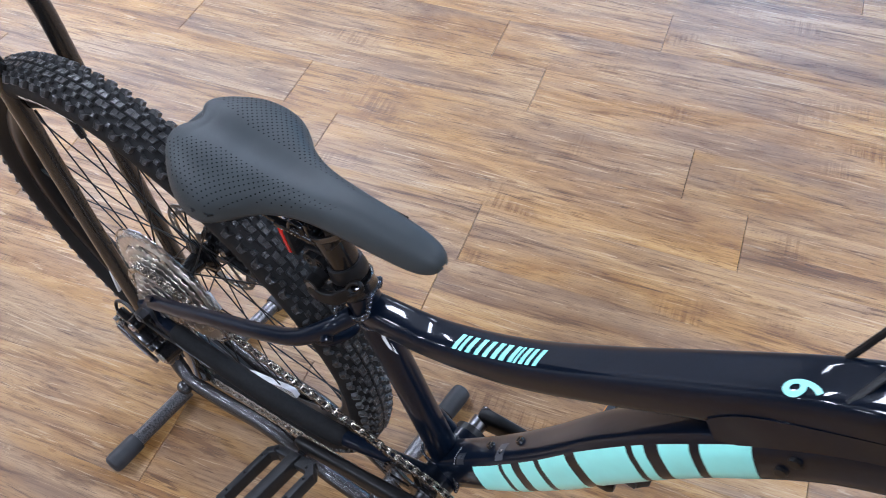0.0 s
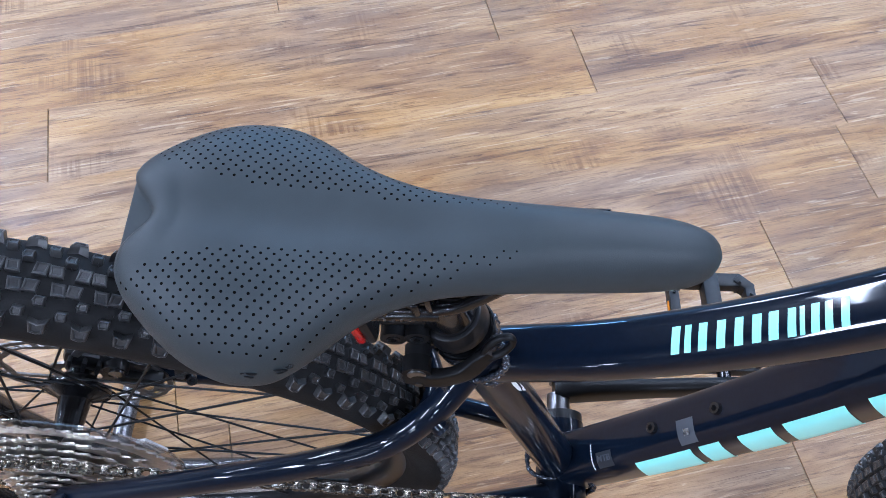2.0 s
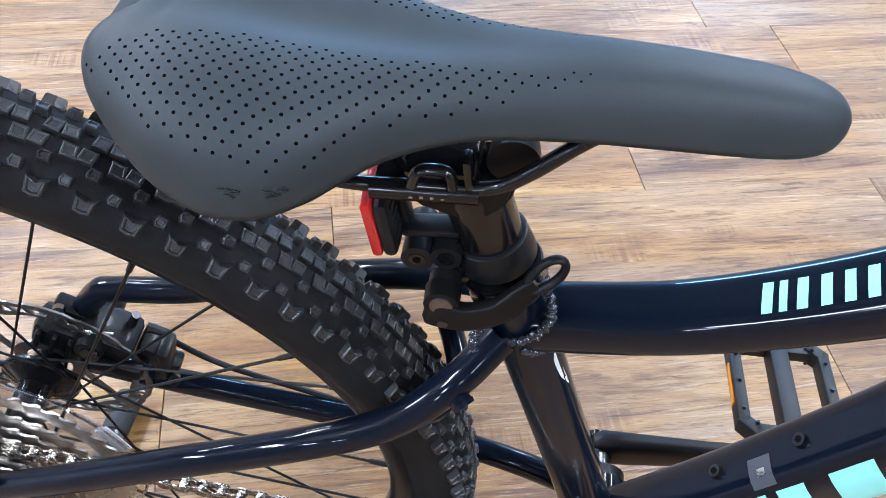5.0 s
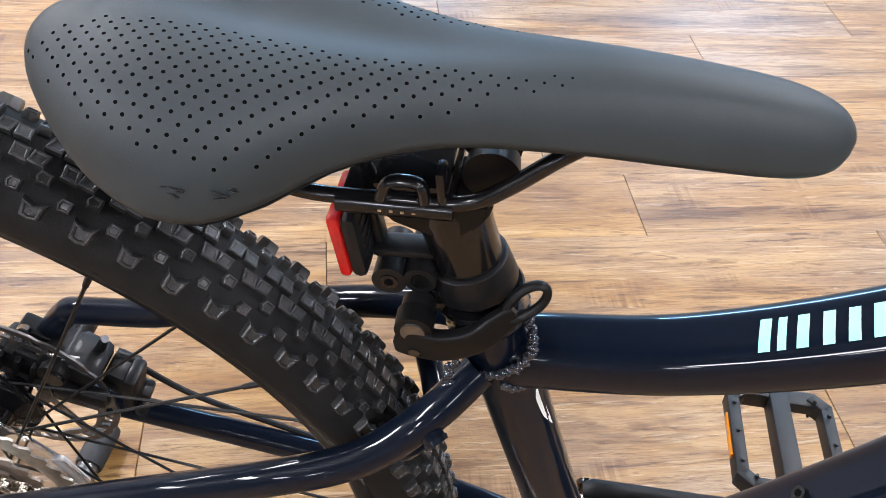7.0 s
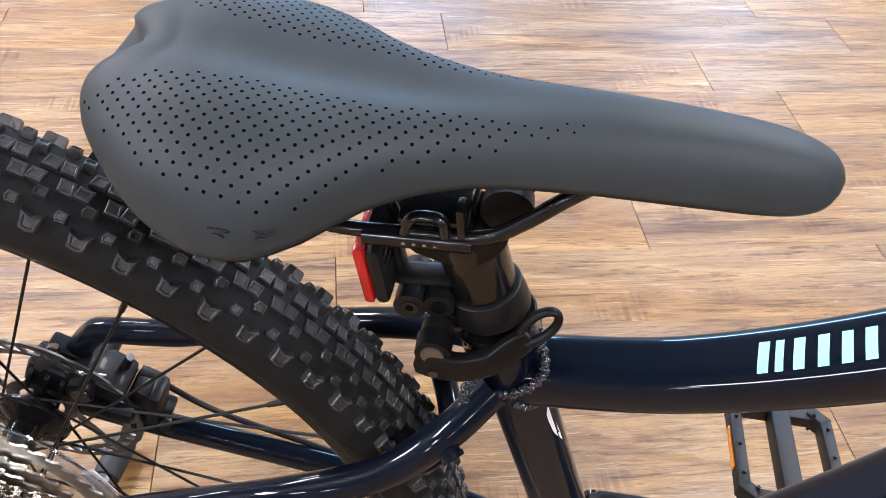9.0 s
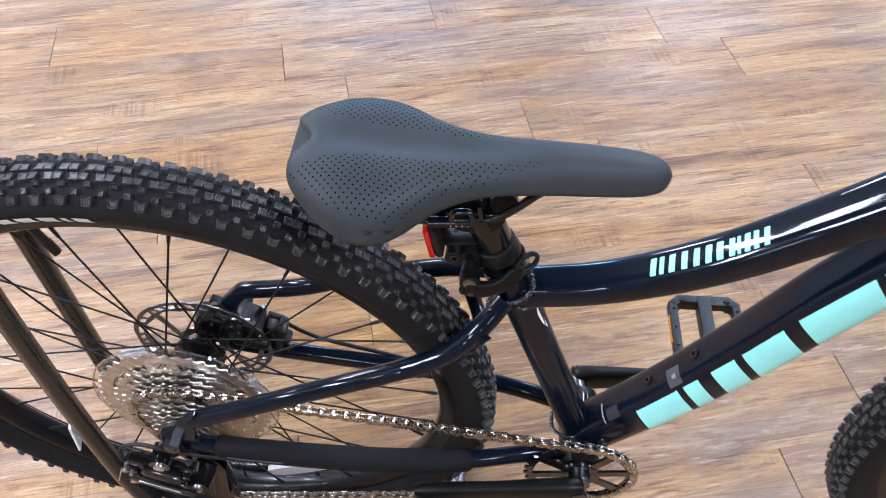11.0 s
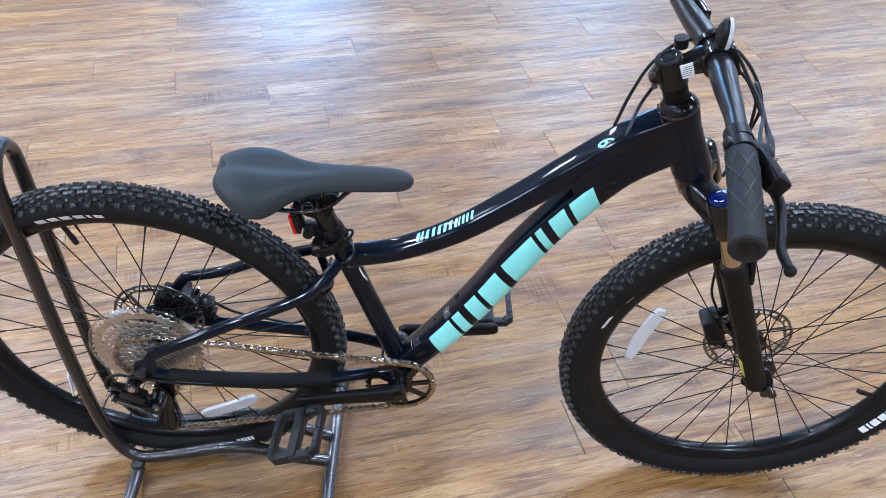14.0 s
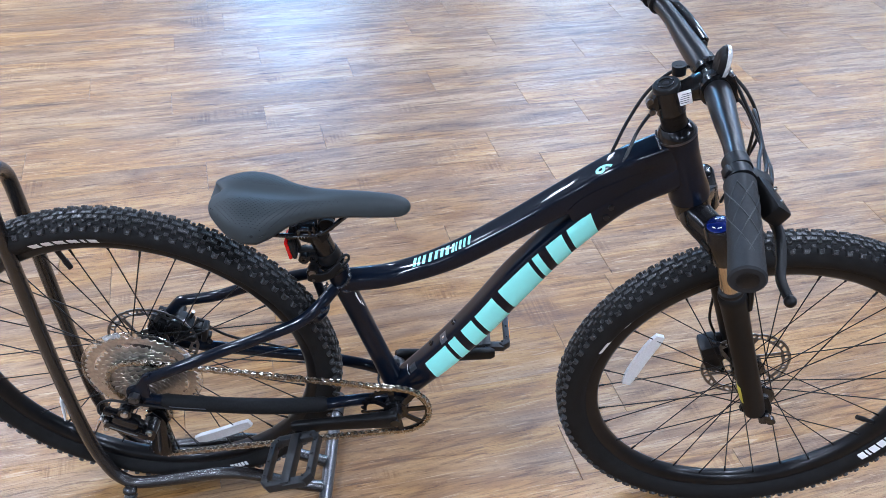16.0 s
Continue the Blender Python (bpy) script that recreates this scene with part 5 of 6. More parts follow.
# ---- rear derailleur ----
rd = empty("rear_derailleur", bike, "black rear derailleur with steel cage plates")
bm = bmesh.new()
out = [(-0.012, 0.352), (0.008, 0.350), (0.012, 0.338), (-0.004, 0.322), (-0.018, 0.318), (-0.026, 0.328), (-0.020, 0.342)]
plate(bm, out, -0.078, -0.071)
bmesh.ops.bevel(bm, geom=bm.edges[:], offset=0.001, segments=1, affect="EDGES")
part("hanger", bm, GLOSSB, rd)
bm = bmesh.new()
cyl(bm, (-0.018, -0.068, 0.326), (-0.018, -0.092, 0.326), 0.0125, 0.0115, seg=24)
box(bm, pose(-0.038, -0.083, 0.318, 0, 18, 0), 0.038, 0.013, 0.013, 0.003)
box(bm, pose(-0.052, -0.084, 0.296, 0, -30, 0), 0.015, 0.012, 0.034, 0.003)
part("mount_body", bm, GLOSSB, rd, "gloss black mount body")
bm = bmesh.new()
for y in (-0.096, -0.070):
    sweep(bm, [Vector((-0.054, y, 0.304)), Vector((-0.025, y, 0.286)), Vector((0.010, y, 0.268))], [0.0025, 0.003, 0.0025], [0.0075, 0.0065, 0.0065], seg=12, power=3)
box(bm, pose(-0.020, -0.083, 0.284, 0, 28, 0), 0.040, 0.018, 0.007, 0.002)
part("parallelogram", bm, GLOSSB, rd)
bm = bmesh.new()
cyl(bm, (0.012, -0.064, 0.272), (0.012, -0.090, 0.272), 0.0150, 0.0125, seg=28)
box(bm, pose(-0.002, -0.078, 0.280, 0, 30, 0), 0.024, 0.018, 0.012, 0.003)
part("knuckle", bm, GLOSSB, rd)
bm = bmesh.new()
box(bm, pose(-0.022, -0.084, 0.302, 0, 30, 0), 0.046, 0.024, 0.022, 0.005)
box(bm, pose(0.004, -0.076, 0.256, 0, 20, 0), 0.030, 0.020, 0.022, 0.005)
part("derailleur_body", bm, GLOSSB, rd, "gloss black derailleur body")
bm = bmesh.new()
sweep(bm, spline([(0.006, -0.0585, 0.286), (0.022, -0.0590, 0.262), (0.019, -0.0585, 0.220), (0.014, -0.0580, 0.176)], 5), 0.0022, 0.0095, seg=12, power=3)
part("outer_cage", bm, GLOSSB, rd, "gloss black outer cage plate")
for x, y, z, r in ((-0.018, -0.0925, 0.326, 0.006), (0.012, -0.0905, 0.272, 0.006), (-0.053, -0.093, 0.304, 0.004), (-0.053, -0.093, 0.288, 0.004)):
    bm = bmesh.new()
    cyl(bm, (x, y - 0.002, z), (x, y + 0.003, z), r, seg=16)
    part("pivot_bolt", bm, STEEL, rd)
for k, (p0, p1) in enumerate((((-0.046, -0.0985, 0.300), (-0.004, -0.0985, 0.277)), ((-0.040, -0.0925, 0.323), (-0.030, -0.0925, 0.312)))):
    bm = bmesh.new()
    cyl(bm, p0, p1, 0.0013, seg=8)
    part("link_edge", bm, DARKSTEEL, rd, "bare metal edge of the link")
for x, z in ((-0.060, 0.3105), (-0.058, 0.2845)):
    bm = bmesh.new()
    cyl(bm, (x, -0.094, z), (x, -0.080, z), 0.0034, seg=12)
    part("limit_screw", bm, STEEL, rd)
for y in (-0.0385, -0.0525):
    bm = bmesh.new()
    cage = [(0.004, 0.286), (0.020, 0.292), (0.034, 0.284), (0.035, 0.262), (0.026, 0.236), (0.029, 0.190), (0.025, 0.162), (0.011, 0.152), (-0.006, 0.160), (-0.010, 0.180), (0.004, 0.226), (0.004, 0.256)]
    plate(bm, cage, y - 0.0009, y + 0.0009)
    part("cage_plate", bm, GLOSSB if y < -0.05 else STEEL, rd, smooth=False)
for x, z in ((0.018, 0.272), (0.012, 0.1705)):
    bm = bmesh.new()
    o = gear_outline(0.0205, 12, 0.004)
    frame_plate(bm, o, circle(0.006, len(o)), -0.0465, -0.0440)
    part("jockey_wheel", moved(bm, x, z), PLASTIC, rd, smooth=False)
bm = bmesh.new()
sweep(bm, spline([(-0.058, -0.083, 0.308), (-0.066, -0.081, 0.318), (-0.062, -0.077, 0.334), (-0.040, -0.076, 0.343), (0.0, -0.080, 0.340), (0.06, -0.076, 0.326), (0.14, -0.070, 0.316)], 6), 0.0024, seg=8, up=(0, 0, 1))
part("cable_housing", bm, PLASTIC, rd, "black gear cable housing")
bm = bmesh.new()
cyl(bm, (-0.067, -0.088, 0.305), (-0.078, -0.090, 0.276), 0.0007, seg=6)
part("cable_end", bm, STEEL, rd)

# chainstay guard
bm = bmesh.new()
gp = spline([(0.040, -0.0665, 0.336), (0.08, -0.066, 0.330), (0.20, -0.062, 0.322), (0.29, -0.055, 0.3205), (0.318, -0.051, 0.321)], 6)
gw = list(np.interp(np.linspace(0, 1, len(gp)), [0, 0.03, 0.5, 0.95, 1], [0.011, 0.0135, 0.0150, 0.0140, 0.0115]))
sweep(bm, gp, [w * 0.9 for w in gw], gw, seg=20)
part("chainstay_guard", bm, NEOPRENE, bike, "black neoprene chainstay guard")
bm = bmesh.new()
sweep(bm, gp[3:9] + np.array([0, -0.0128, 0.002]), 0.0007, 0.0010, seg=5)
part("guard_seam", bm, GREYP, bike)

# ---- brake calipers and hoses ----
for nm, org, hose in (("rear_caliper", Vector((0.052, 0.062, 0.396)), [(0.085, 0.074, 0.380), (0.13, 0.076, 0.345), (0.22, 0.068, 0.330), (0.32, 0.054, 0.318), (0.40, 0.040, 0.300), (0.46, 0.0, 0.300)]),
                      ("front_caliper", Vector((1.002, 0.060, 0.366)), [(1.005, 0.066, 0.40), (0.985, 0.072, 0.44), (0.978, 0.076, 0.50), (0.965, 0.078, 0.56), (0.94, 0.074, 0.63), (0.92, 0.066, 0.70)])):
    cal = empty(nm, bike, "black hydraulic disc brake caliper")
    if nm[0] == "r":
        bm = bmesh.new()
        box(bm, Matrix.Translation(org) @ pose(0, 0, 0, 0, 32, 0), 0.044, 0.036, 0.021, 0.006)
        part("caliper_body", bm, CALIPM, cal)
        bm = bmesh.new()
        box(bm, Matrix.Translation(org + Vector((0.028, 0.004, -0.018))) @ pose(0, 0, 0, 0, 30, 0), 0.020, 0.026, 0.022, 0.004)
        part("caliper_shoulder", bm, CALIPM, cal)
        bm = bmesh.new()
        cyl(bm, org + Vector((-0.006, -0.024, 0.004)), org + Vector((-0.006, 0.028, 0.004)), 0.0105, seg=24)
        part("piston_cap", bm, CALIPM, cal)
        bm = bmesh.new()
        box(bm, Matrix.Translation(org + Vector((0.034, 0.006, -0.042))) @ pose(0, 0, 0, 0, 20, 0), 0.024, 0.016, 0.018, 0.003)
        part("mount_bracket", bm, CALIPM, cal)
        bm = bmesh.new()
        box(bm, Matrix.Translation(org + Vector((-0.024, 0.004, 0.016))) @ pose(0, 0, 0, 0, 25, 0), 0.030, 0.016, 0.012, 0.003)
        part("mount_tab", bm, CALIPM, cal)
        bm = bmesh.new()
        box(bm, Matrix.Translation(org + Vector((-0.030, -0.002, -0.006))) @ pose(0, 0, 0, 0, 24, 0), 0.052, 0.026, 0.030, 0.006)
        box(bm, Matrix.Translation(org + Vector((-0.046, 0.004, -0.024))) @ pose(0, 0, 0, 0, 8, 0), 0.034, 0.022, 0.026, 0.005)
        part("caliper_bridge", bm, CALIPM, cal)
        for k in range(4):
            bm = bmesh.new()
            box(bm, Matrix.Translation(org + Vector((-0.048 + 0.011 * k, -0.017, 0.002 - 0.0045 * k))) @ pose(0, 0, 0, 0, 24, 0), 0.004, 0.006, 0.024, 0.0012)
            part("cooling_fin", bm, CALIPM, cal)
        bm = bmesh.new()
        box(bm, Matrix.Translation(org + Vector((0.040, -0.002, -0.022))) @ pose(0, 0, 0, 0, 12, 0), 0.010, 0.024, 0.036, 0.003)
        part("mount_plate", bm, CALIPM, cal)
        bolts = (org + Vector((0.045, -0.008, -0.040)), org + Vector((-0.028, -0.006, 0.028)))
        bm = bmesh.new()
        box(bm, Matrix.Translation(org + Vector((0.008, -0.018, -0.020))) @ pose(0, 0, 0, 0, 12, 0), 0.040, 0.012, 0.014, 0.004)
        part("pad_holder", bm, CALIPM, cal)
        bm = bmesh.new()
        cyl(bm, org + Vector((-0.004, -0.024, 0.004)), org + Vector((-0.004, -0.0265, 0.004)), 0.0072, seg=20)
        part("piston_ring", bm, GLOSSB, cal)
        bm = bmesh.new()
        cyl(bm, org + Vector((0.016, 0.006, 0.004)), org + Vector((0.024, 0.004, 0.020)), 0.0038, 0.003, seg=12)
        part("bleed_nipple", bm, DARKSTEEL, cal)
        bm = bmesh.new()
        cyl(bm, org + Vector((0.024, 0.010, -0.006)), org + Vector((0.040, 0.012, -0.014)), 0.0052, 0.0042, seg=14)
        part("hose_fitting", bm, CALIPM, cal)
        bm = bmesh.new()
        sweep(bm, spline([tuple(org + Vector(q)) for q in ((-0.020, -0.012, 0.012), (-0.004, -0.014, 0.017), (0.010, -0.010, 0.012))], 5), 0.0012, seg=6)
        part("pad_pin", bm, STEEL, cal, "steel pad pin")
    else:
        bm = bmesh.new()
        box(bm, Matrix.Translation(org) @ pose(0, 0, 0, 0, 66, 0), 0.064, 0.042, 0.034, 0.006)
        part("caliper_body", bm, CALIPM, cal)
        bm = bmesh.new()
        cyl(bm, org + Vector((0, -0.022, 0)), org + Vector((0, 0.026, 0)), 0.0175, seg=24)
        part("piston_cap", bm, CALIPM, cal)
        bm = bmesh.new()
        box(bm, Matrix.Translation(org + Vector((0.012, 0.002, -0.030))) @ pose(0, 0, 0, 0, 66, 0), 0.030, 0.020, 0.018, 0.003)
        part("mount_bracket", bm, CALIPM, cal)
        bm = bmesh.new()
        box(bm, Matrix.Translation(org + Vector((0.018, 0.0, 0.016))) @ pose(0, 0, 0, 0, 66, 0), 0.070, 0.010, 0.016, 0.003)
        part("adapter_plate", bm, CALIPM, cal)
        bm = bmesh.new()
        box(bm, Matrix.Translation(org + Vector((0.006, -0.016, -0.012))) @ pose(0, 0, 0, 0, 60, 0), 0.040, 0.012, 0.020, 0.004)
        part("pad_holder", bm, CALIPM, cal)
        bolts = (org + Vector((0.022, -0.010, -0.036)), org + Vector((-0.004, -0.010, 0.034)))
    for p in bolts:
        bm = bmesh.new()
        cyl(bm, p, p + Vector((0.004, -0.008, 0.006)), 0.0050, seg=14)
        cyl(bm, p + Vector((0.0039, -0.0079, 0.0059)), p + Vector((0.0042, -0.0083, 0.0063)), 0.0026, seg=6)
        part("caliper_bolt", bm, GLOSSB, cal)
    bm = bmesh.new()
    sweep(bm, spline(hose, 6), 0.0025, seg=8, up=(0, 1, 0.05))
    part("brake_hose", bm, PLASTIC, cal, "thin black brake hose")

# ---- cables at the front ----
CAB = [[(0.735, 0.018, 0.822), (0.752, 0.030, 0.870), (0.776, 0.040, 0.915), (0.815, 0.046, 0.945), (0.870, 0.030, 0.945), (0.890, -0.02, 0.925), (0.888, -0.09, 0.925), (0.866, -0.150, 0.934), (0.850, -0.195, 0.944), (0.838, -0.214, 0.948)],
       [(0.745, -0.016, 0.828), (0.768, 0.022, 0.862), (0.80, 0.040, 0.896), (0.85, 0.040, 0.918), (0.892, 0.015, 0.915), (0.910, -0.035, 0.890), (0.908, -0.09, 0.890), (0.885, -0.15, 0.920), (0.866, -0.200, 0.936), (0.848, -0.236, 0.946)],
       [(0.935, 0.070, 0.70), (0.945, 0.060, 0.78), (0.945, 0.045, 0.85), (0.915, 0.055, 0.905), (0.872, 0.09, 0.935), (0.842, 0.15, 0.945), (0.832, 0.19, 0.948)],
       [(0.940, 0.040, 0.78), (0.930, 0.030, 0.86), (0.912, 0.010, 0.905), (0.905, -0.045, 0.905), (0.896, -0.110, 0.900), (0.872, -0.165, 0.920), (0.846, -0.215, 0.944)]]
for pts in CAB:
    bm = bmesh.new()
    sweep(bm, spline(pts, 7), 0.0025, seg=8, up=(0.1, 0.2, 1))
    part("cable_housing", bm, PLASTIC, cockpit, "black cable housing")

# ---- reflectors on the spokes, stickers ----
def spoke_reflector(parent, a, r, ln, lbl):
    bm = bmesh.new()
    n = 8
    outl = []
    for k in range(n + 1):
        u_ = -ln / 2 + ln * k / n
        outl.append((u_, 0.0105 - 0.003 * (abs(u_) / (ln / 2)) ** 6 + 0.10 * u_ * u_ / ln))
    for k in range(n, -1, -1):
        u_ = -ln / 2 + ln * k / n
        outl.append((u_, -0.0105 + 0.003 * (abs(u_) / (ln / 2)) ** 6 + 0.10 * u_ * u_ / ln))
    plate(bm, outl, -0.004, 0.004)
    bmesh.ops.bevel(bm, geom=bm.edges[:], offset=0.001, segments=1, affect="EDGES")
    d = Vector((math.cos(a), 0, math.sin(a)))
    t = Vector((-math.sin(a), 0, math.cos(a)))
    M = Matrix((t, Vector((0, 1, 0)), -d)).transposed().to_4x4()
    bmesh.ops.transform(bm, verts=bm.verts, matrix=Matrix.Translation(d * r + Vector((0, -0.006, 0))) @ M)
    ob = part("spoke_reflector", bm, CLEAR, parent, lbl)
    return ob


spoke_reflector(front, math.atan2(0.412 - FZ, 0.853 - FX), 0.222, 0.130, "clear white spoke reflector")
spoke_reflector(rear, math.atan2(0.155 - RZ, 0.112), 0.226, 0.125, "clear white spoke reflector")

# ---- markings laid on the tubes ----
def tube_frame(P, W_, H_, s):
    P = np.array(P)
    L = np.concatenate([[0], np.cumsum(np.linalg.norm(np.diff(P, axis=0), axis=1))])
    c0, c1, c2 = (Vector([float(np.interp(q, L, P[:, k])) for k in range(3)]) for q in (s, s - 0.004, s + 0.004))
    t = (c2 - c1).normalized()
    return c0, t, Vector((-t.z, 0, t.x)), float(np.interp(s, L, W_)), float(np.interp(s, L, H_))


def power_at(P, p, s):
    if not hasattr(p, "__len__"):
        return p
    P = np.array(P)
    L = np.concatenate([[0], np.cumsum(np.linalg.norm(np.diff(P, axis=0), axis=1))])
    return float(np.interp(s, L, p))


def on_side(tube, s, h, lift=0.0005):
    """A point on a tube's drive side, h metres above its axis, at arc length s."""
    P, W_, H_, p = tube
    c0, t, n, w, hh = tube_frame(P, W_, H_, s)
    p = power_at(P, p, s)
    q = max(-0.985, min(0.985, h / hh))
    y = w * (1 - abs(q) ** p) ** (1 / p)
    return c0 + n * (q * hh) + Vector((0, -y - lift, 0))


def on_top(tube, s, y, lift=0.0005):
    """A point on a tube's upper face at side place y."""
    P, W_, H_, p = tube
    c0, t, n, w, hh = tube_frame(P, W_, H_, s)
    p = power_at(P, p, s)
    q = max(-0.985, min(0.985, y / w))
    return c0 + n * (hh * (1 - abs(q) ** p) ** (1 / p) + lift) + Vector((0, y, 0))


def decal(name, quad, tube, where, mat, label, n=8):
    bm = bmesh.new()
    (s0, h0), (s1, h1), (s2, h2), (s3, h3) = quad
    g = []
    for i in range(n + 1):
        u_ = i / n
        row = []
        for j in range(n + 1):
            v_ = j / n
            s = (s0 * (1 - u_) + s1 * u_) * (1 - v_) + (s3 * (1 - u_) + s2 * u_) * v_
            h = (h0 * (1 - u_) + h1 * u_) * (1 - v_) + (h3 * (1 - u_) + h2 * u_) * v_
            row.append(bm.verts.new(where(tube, s, h)))
        g.append(row)
    for i in range(n):
        for j in range(n):
            bm.faces.new((g[i][j], g[i + 1][j], g[i + 1][j + 1], g[i][j + 1]))
    return part(name, bm, mat, frame_ob, label)


DTUBE, TTUBE = (DT, DTW, DTH, DTP), (TT, TTW, TTH, TTP)
# bold slanted blocks on the down tube, in place of the maker's lettering
S0, hb, ht = 0.074, -0.0225, 0.0208
for x0, x1, lo, hi in ((0.0, 0.058, 0.0, 1.0), (0.066, 0.086, 0.0, 1.0), (0.103, 0.133, 0.0, 1.0), (0.143, 0.194, 0.0, 1.0), (0.211, 0.286, 0.0, 1.0), (0.294, 0.308, 0.0, 1.0), (0.324, 0.356, 0.0, 1.0), (0.366, 0.411, 0.0, 1.0)):
    k0, k1 = 1 + 0.5 * x0, 1 + 0.5 * x1
    a0, a1 = hb + (ht - hb) * lo, hb + (ht - hb) * hi
    sl = 0.016
    quad = ((S0 + x0 + sl * lo, a0 * k0), (S0 + x1 + sl * lo, a0 * k1), (S0 + x1 + sl * hi, a1 * k1), (S0 + x0 + sl * hi, a1 * k0))
    quad = [(q, max(-0.86, min(0.74, h / tube_frame(DT, DTW, DTH, q)[4])) * tube_frame(DT, DTW, DTH, q)[4]) for q, h in quad]
    decal("block_mark", quad, DTUBE, on_side, MINT, "bold mint block mark")
# small slanted bars on the top face of the top tube
for g0, wd in ((0.1125, 0.0050), (0.1205, 0.0040), (0.1290, 0.0050), (0.1400, 0.0052), (0.1505, 0.0052), (0.1610, 0.0052), (0.1705, 0.0060), (0.1815, 0.0048), (0.1885, 0.0030), (0.1950, 0.0045), (0.2025, 0.0045), (0.2115, 0.0045)):
    g0 += 0.0035
    decal("bar_mark", ((g0, -0.0135), (g0 + wd, -0.0135), (g0 + wd + 0.003, 0.0035), (g0 + 0.003, 0.0035)), TTUBE, on_top, MINT, "mint bar mark", 4)


def lettering(name, text, size, place, xdir, ydir, mat, parent, label):
    cu = bpy.data.curves.new(name, "FONT")
    cu.body, cu.size, cu.align_x, cu.align_y, cu.extrude = text, size, "CENTER", "CENTER", 0.00012
    cu.offset = size * 0.014
    tmp = new(name, cu)
    me = bpy.data.meshes.new_from_object(tmp.evaluated_get(bpy.context.evaluated_depsgraph_get()))
    bpy.data.objects.remove(tmp)
    me.name = name
    me.materials.clear()
    me.materials.append(mat)
    ob = new(name, me)
    ob.parent = parent
    x = Vector(xdir).normalized()
    z = x.cross(Vector(ydir)).normalized()
    y = z.cross(x)
    ob.matrix_local = Matrix.Translation(place) @ Matrix((x, y, z)).transposed().to_4x4()
    return tagged(ob, label)


six = lettering("numeral", "6", 0.034, (0, 0, 0), (1, 0, 0), (0, 1, 0), MINT, frame_ob, "mint numeral on the top tube")
sb = bmesh.new()
sb.from_mesh(six.data)
bmesh.ops.triangulate(sb, faces=sb.faces)
bmesh.ops.subdivide_edges(sb, edges=sb.edges, cuts=3, use_grid_fill=True)
sb.to_mesh(six.data)
sb.free()
for vtx in six.data.vertices:
    vtx.co = on_top(TTUBE, 0.448 + vtx.co.y, max(-0.0232, min(0.02, -0.0115 - vtx.co.x * 0.85)), 0.0009 + vtx.co.z)
# labels near the bottom bracket and bottle bolts
for s in (0.1185, 0.184):
    c0, t0, n0, w0, h0 = tube_frame(DT, DTW, DTH, s)
    p = c0 + n0 * h0
    bm = bmesh.new()
    cyl(bm, p - n0 * 0.001, p + n0 * 0.0035, 0.0052, 0.0045, seg=18)
    part("bottle_bolt", bm, GLOSSB, frame_ob, "black bottle cage bolt")
    bm = bmesh.new()
    cyl(bm, p + n0 * 0.0032, p + n0 * 0.0038, 0.0024, seg=6)
    part("bolt_socket", bm, HOLE, frame_ob)
decal("grey_label", ((0.143, -0.019), (0.160, -0.019), (0.160, 0.000), (0.143, 0.000)), DTUBE, on_top, GREYP, "small grey label", 4)
decal("label_mark", ((0.149, -0.013), (0.155, -0.013), (0.155, -0.008), (0.149, -0.008)), DTUBE, lambda a_, s_, y_: on_top(a_, s_, y_, 0.0009), STEEL, "", 2)
decal("type_label", ((0.053, -0.0200), (0.070, -0.0200), (0.070, -0.0075), (0.053, -0.0075)), DTUBE, on_top, LABELM, "small grey label", 4)
c0, t0, n0, w0, h0 = tube_frame(DT, DTW, DTH, 0.0615)
lettering("label_text", "MTB", 0.0075, on_top(DTUBE, 0.0615, -0.0134, 0.0011), t0, (0, 1, 0.15), GREYP, frame_ob, "")
for k in range(9):
    decal("print_bar", ((0.0475, -0.020 + 0.0024 * k), (0.0487, -0.020 + 0.0024 * k), (0.0487, -0.0185 + 0.0024 * k), (0.0475, -0.0185 + 0.0024 * k)), DTUBE, on_top, WHITE, "", 1)
# crest sticker on the seat tube
bm = bmesh.new()
st = [seat(z) for z in (0.552, 0.516)]
g = []
for i in range(9):
    q = st[0].lerp(st[1], i / 8)
    hw = float(np.interp(i / 8, [0, 0.15, 0.6, 1], [0.55, 0.75, 0.62, 0.05]))
    row = []
    for j in range(7):
        a = radians(78) + hw * (j / 6 - 0.5) * 1.2
        row.append(bm.verts.new(q + Vector((math.sin(a) * 0.0181, -math.cos(a) * 0.0181, 0))))
    g.append(row)
for i in range(8):
    for j in range(6):
        bm.faces.new((g[i][j], g[i][j + 1], g[i + 1][j + 1], g[i + 1][j]))
part("crest_sticker", bm, WHITE, frame_ob, "white crest sticker on the seat tube")
# cable port at the head of the down tube, fork sticker
for s, h in ((0.528, 0.006), (0.512, -0.004)):
    p = on_side(DTUBE, s, h, 0.0)
    bm = bmesh.new()
    cyl(bm, p + Vector((0, 0.002, 0)), p + Vector((0, -0.0025, 0)), 0.0050, 0.0042, seg=16)
    part("cable_port", bm, PLASTIC, frame_ob, "black cable port plug")
p = steer(0.372, 0.025, -0.062)
bm = bmesh.new()
g = []
for i in range(5):
    q = steer(0.416 - 0.0100 * i, 0.025, -0.062)
    g.append([bm.verts.new(q + Vector((-math.cos(a) * 0.0212, -math.sin(a) * 0.0212, 0))) for a in np.linspace(-0.3, 0.62, 5)])
for i in range(4):
    for j in range(4):
        bm.faces.new((g[i][j], g[i][j + 1], g[i + 1][j + 1], g[i + 1][j]))
part("warning_sticker", bm, YELLOW, fork, "small yellow warning sticker")
bm = bmesh.new()
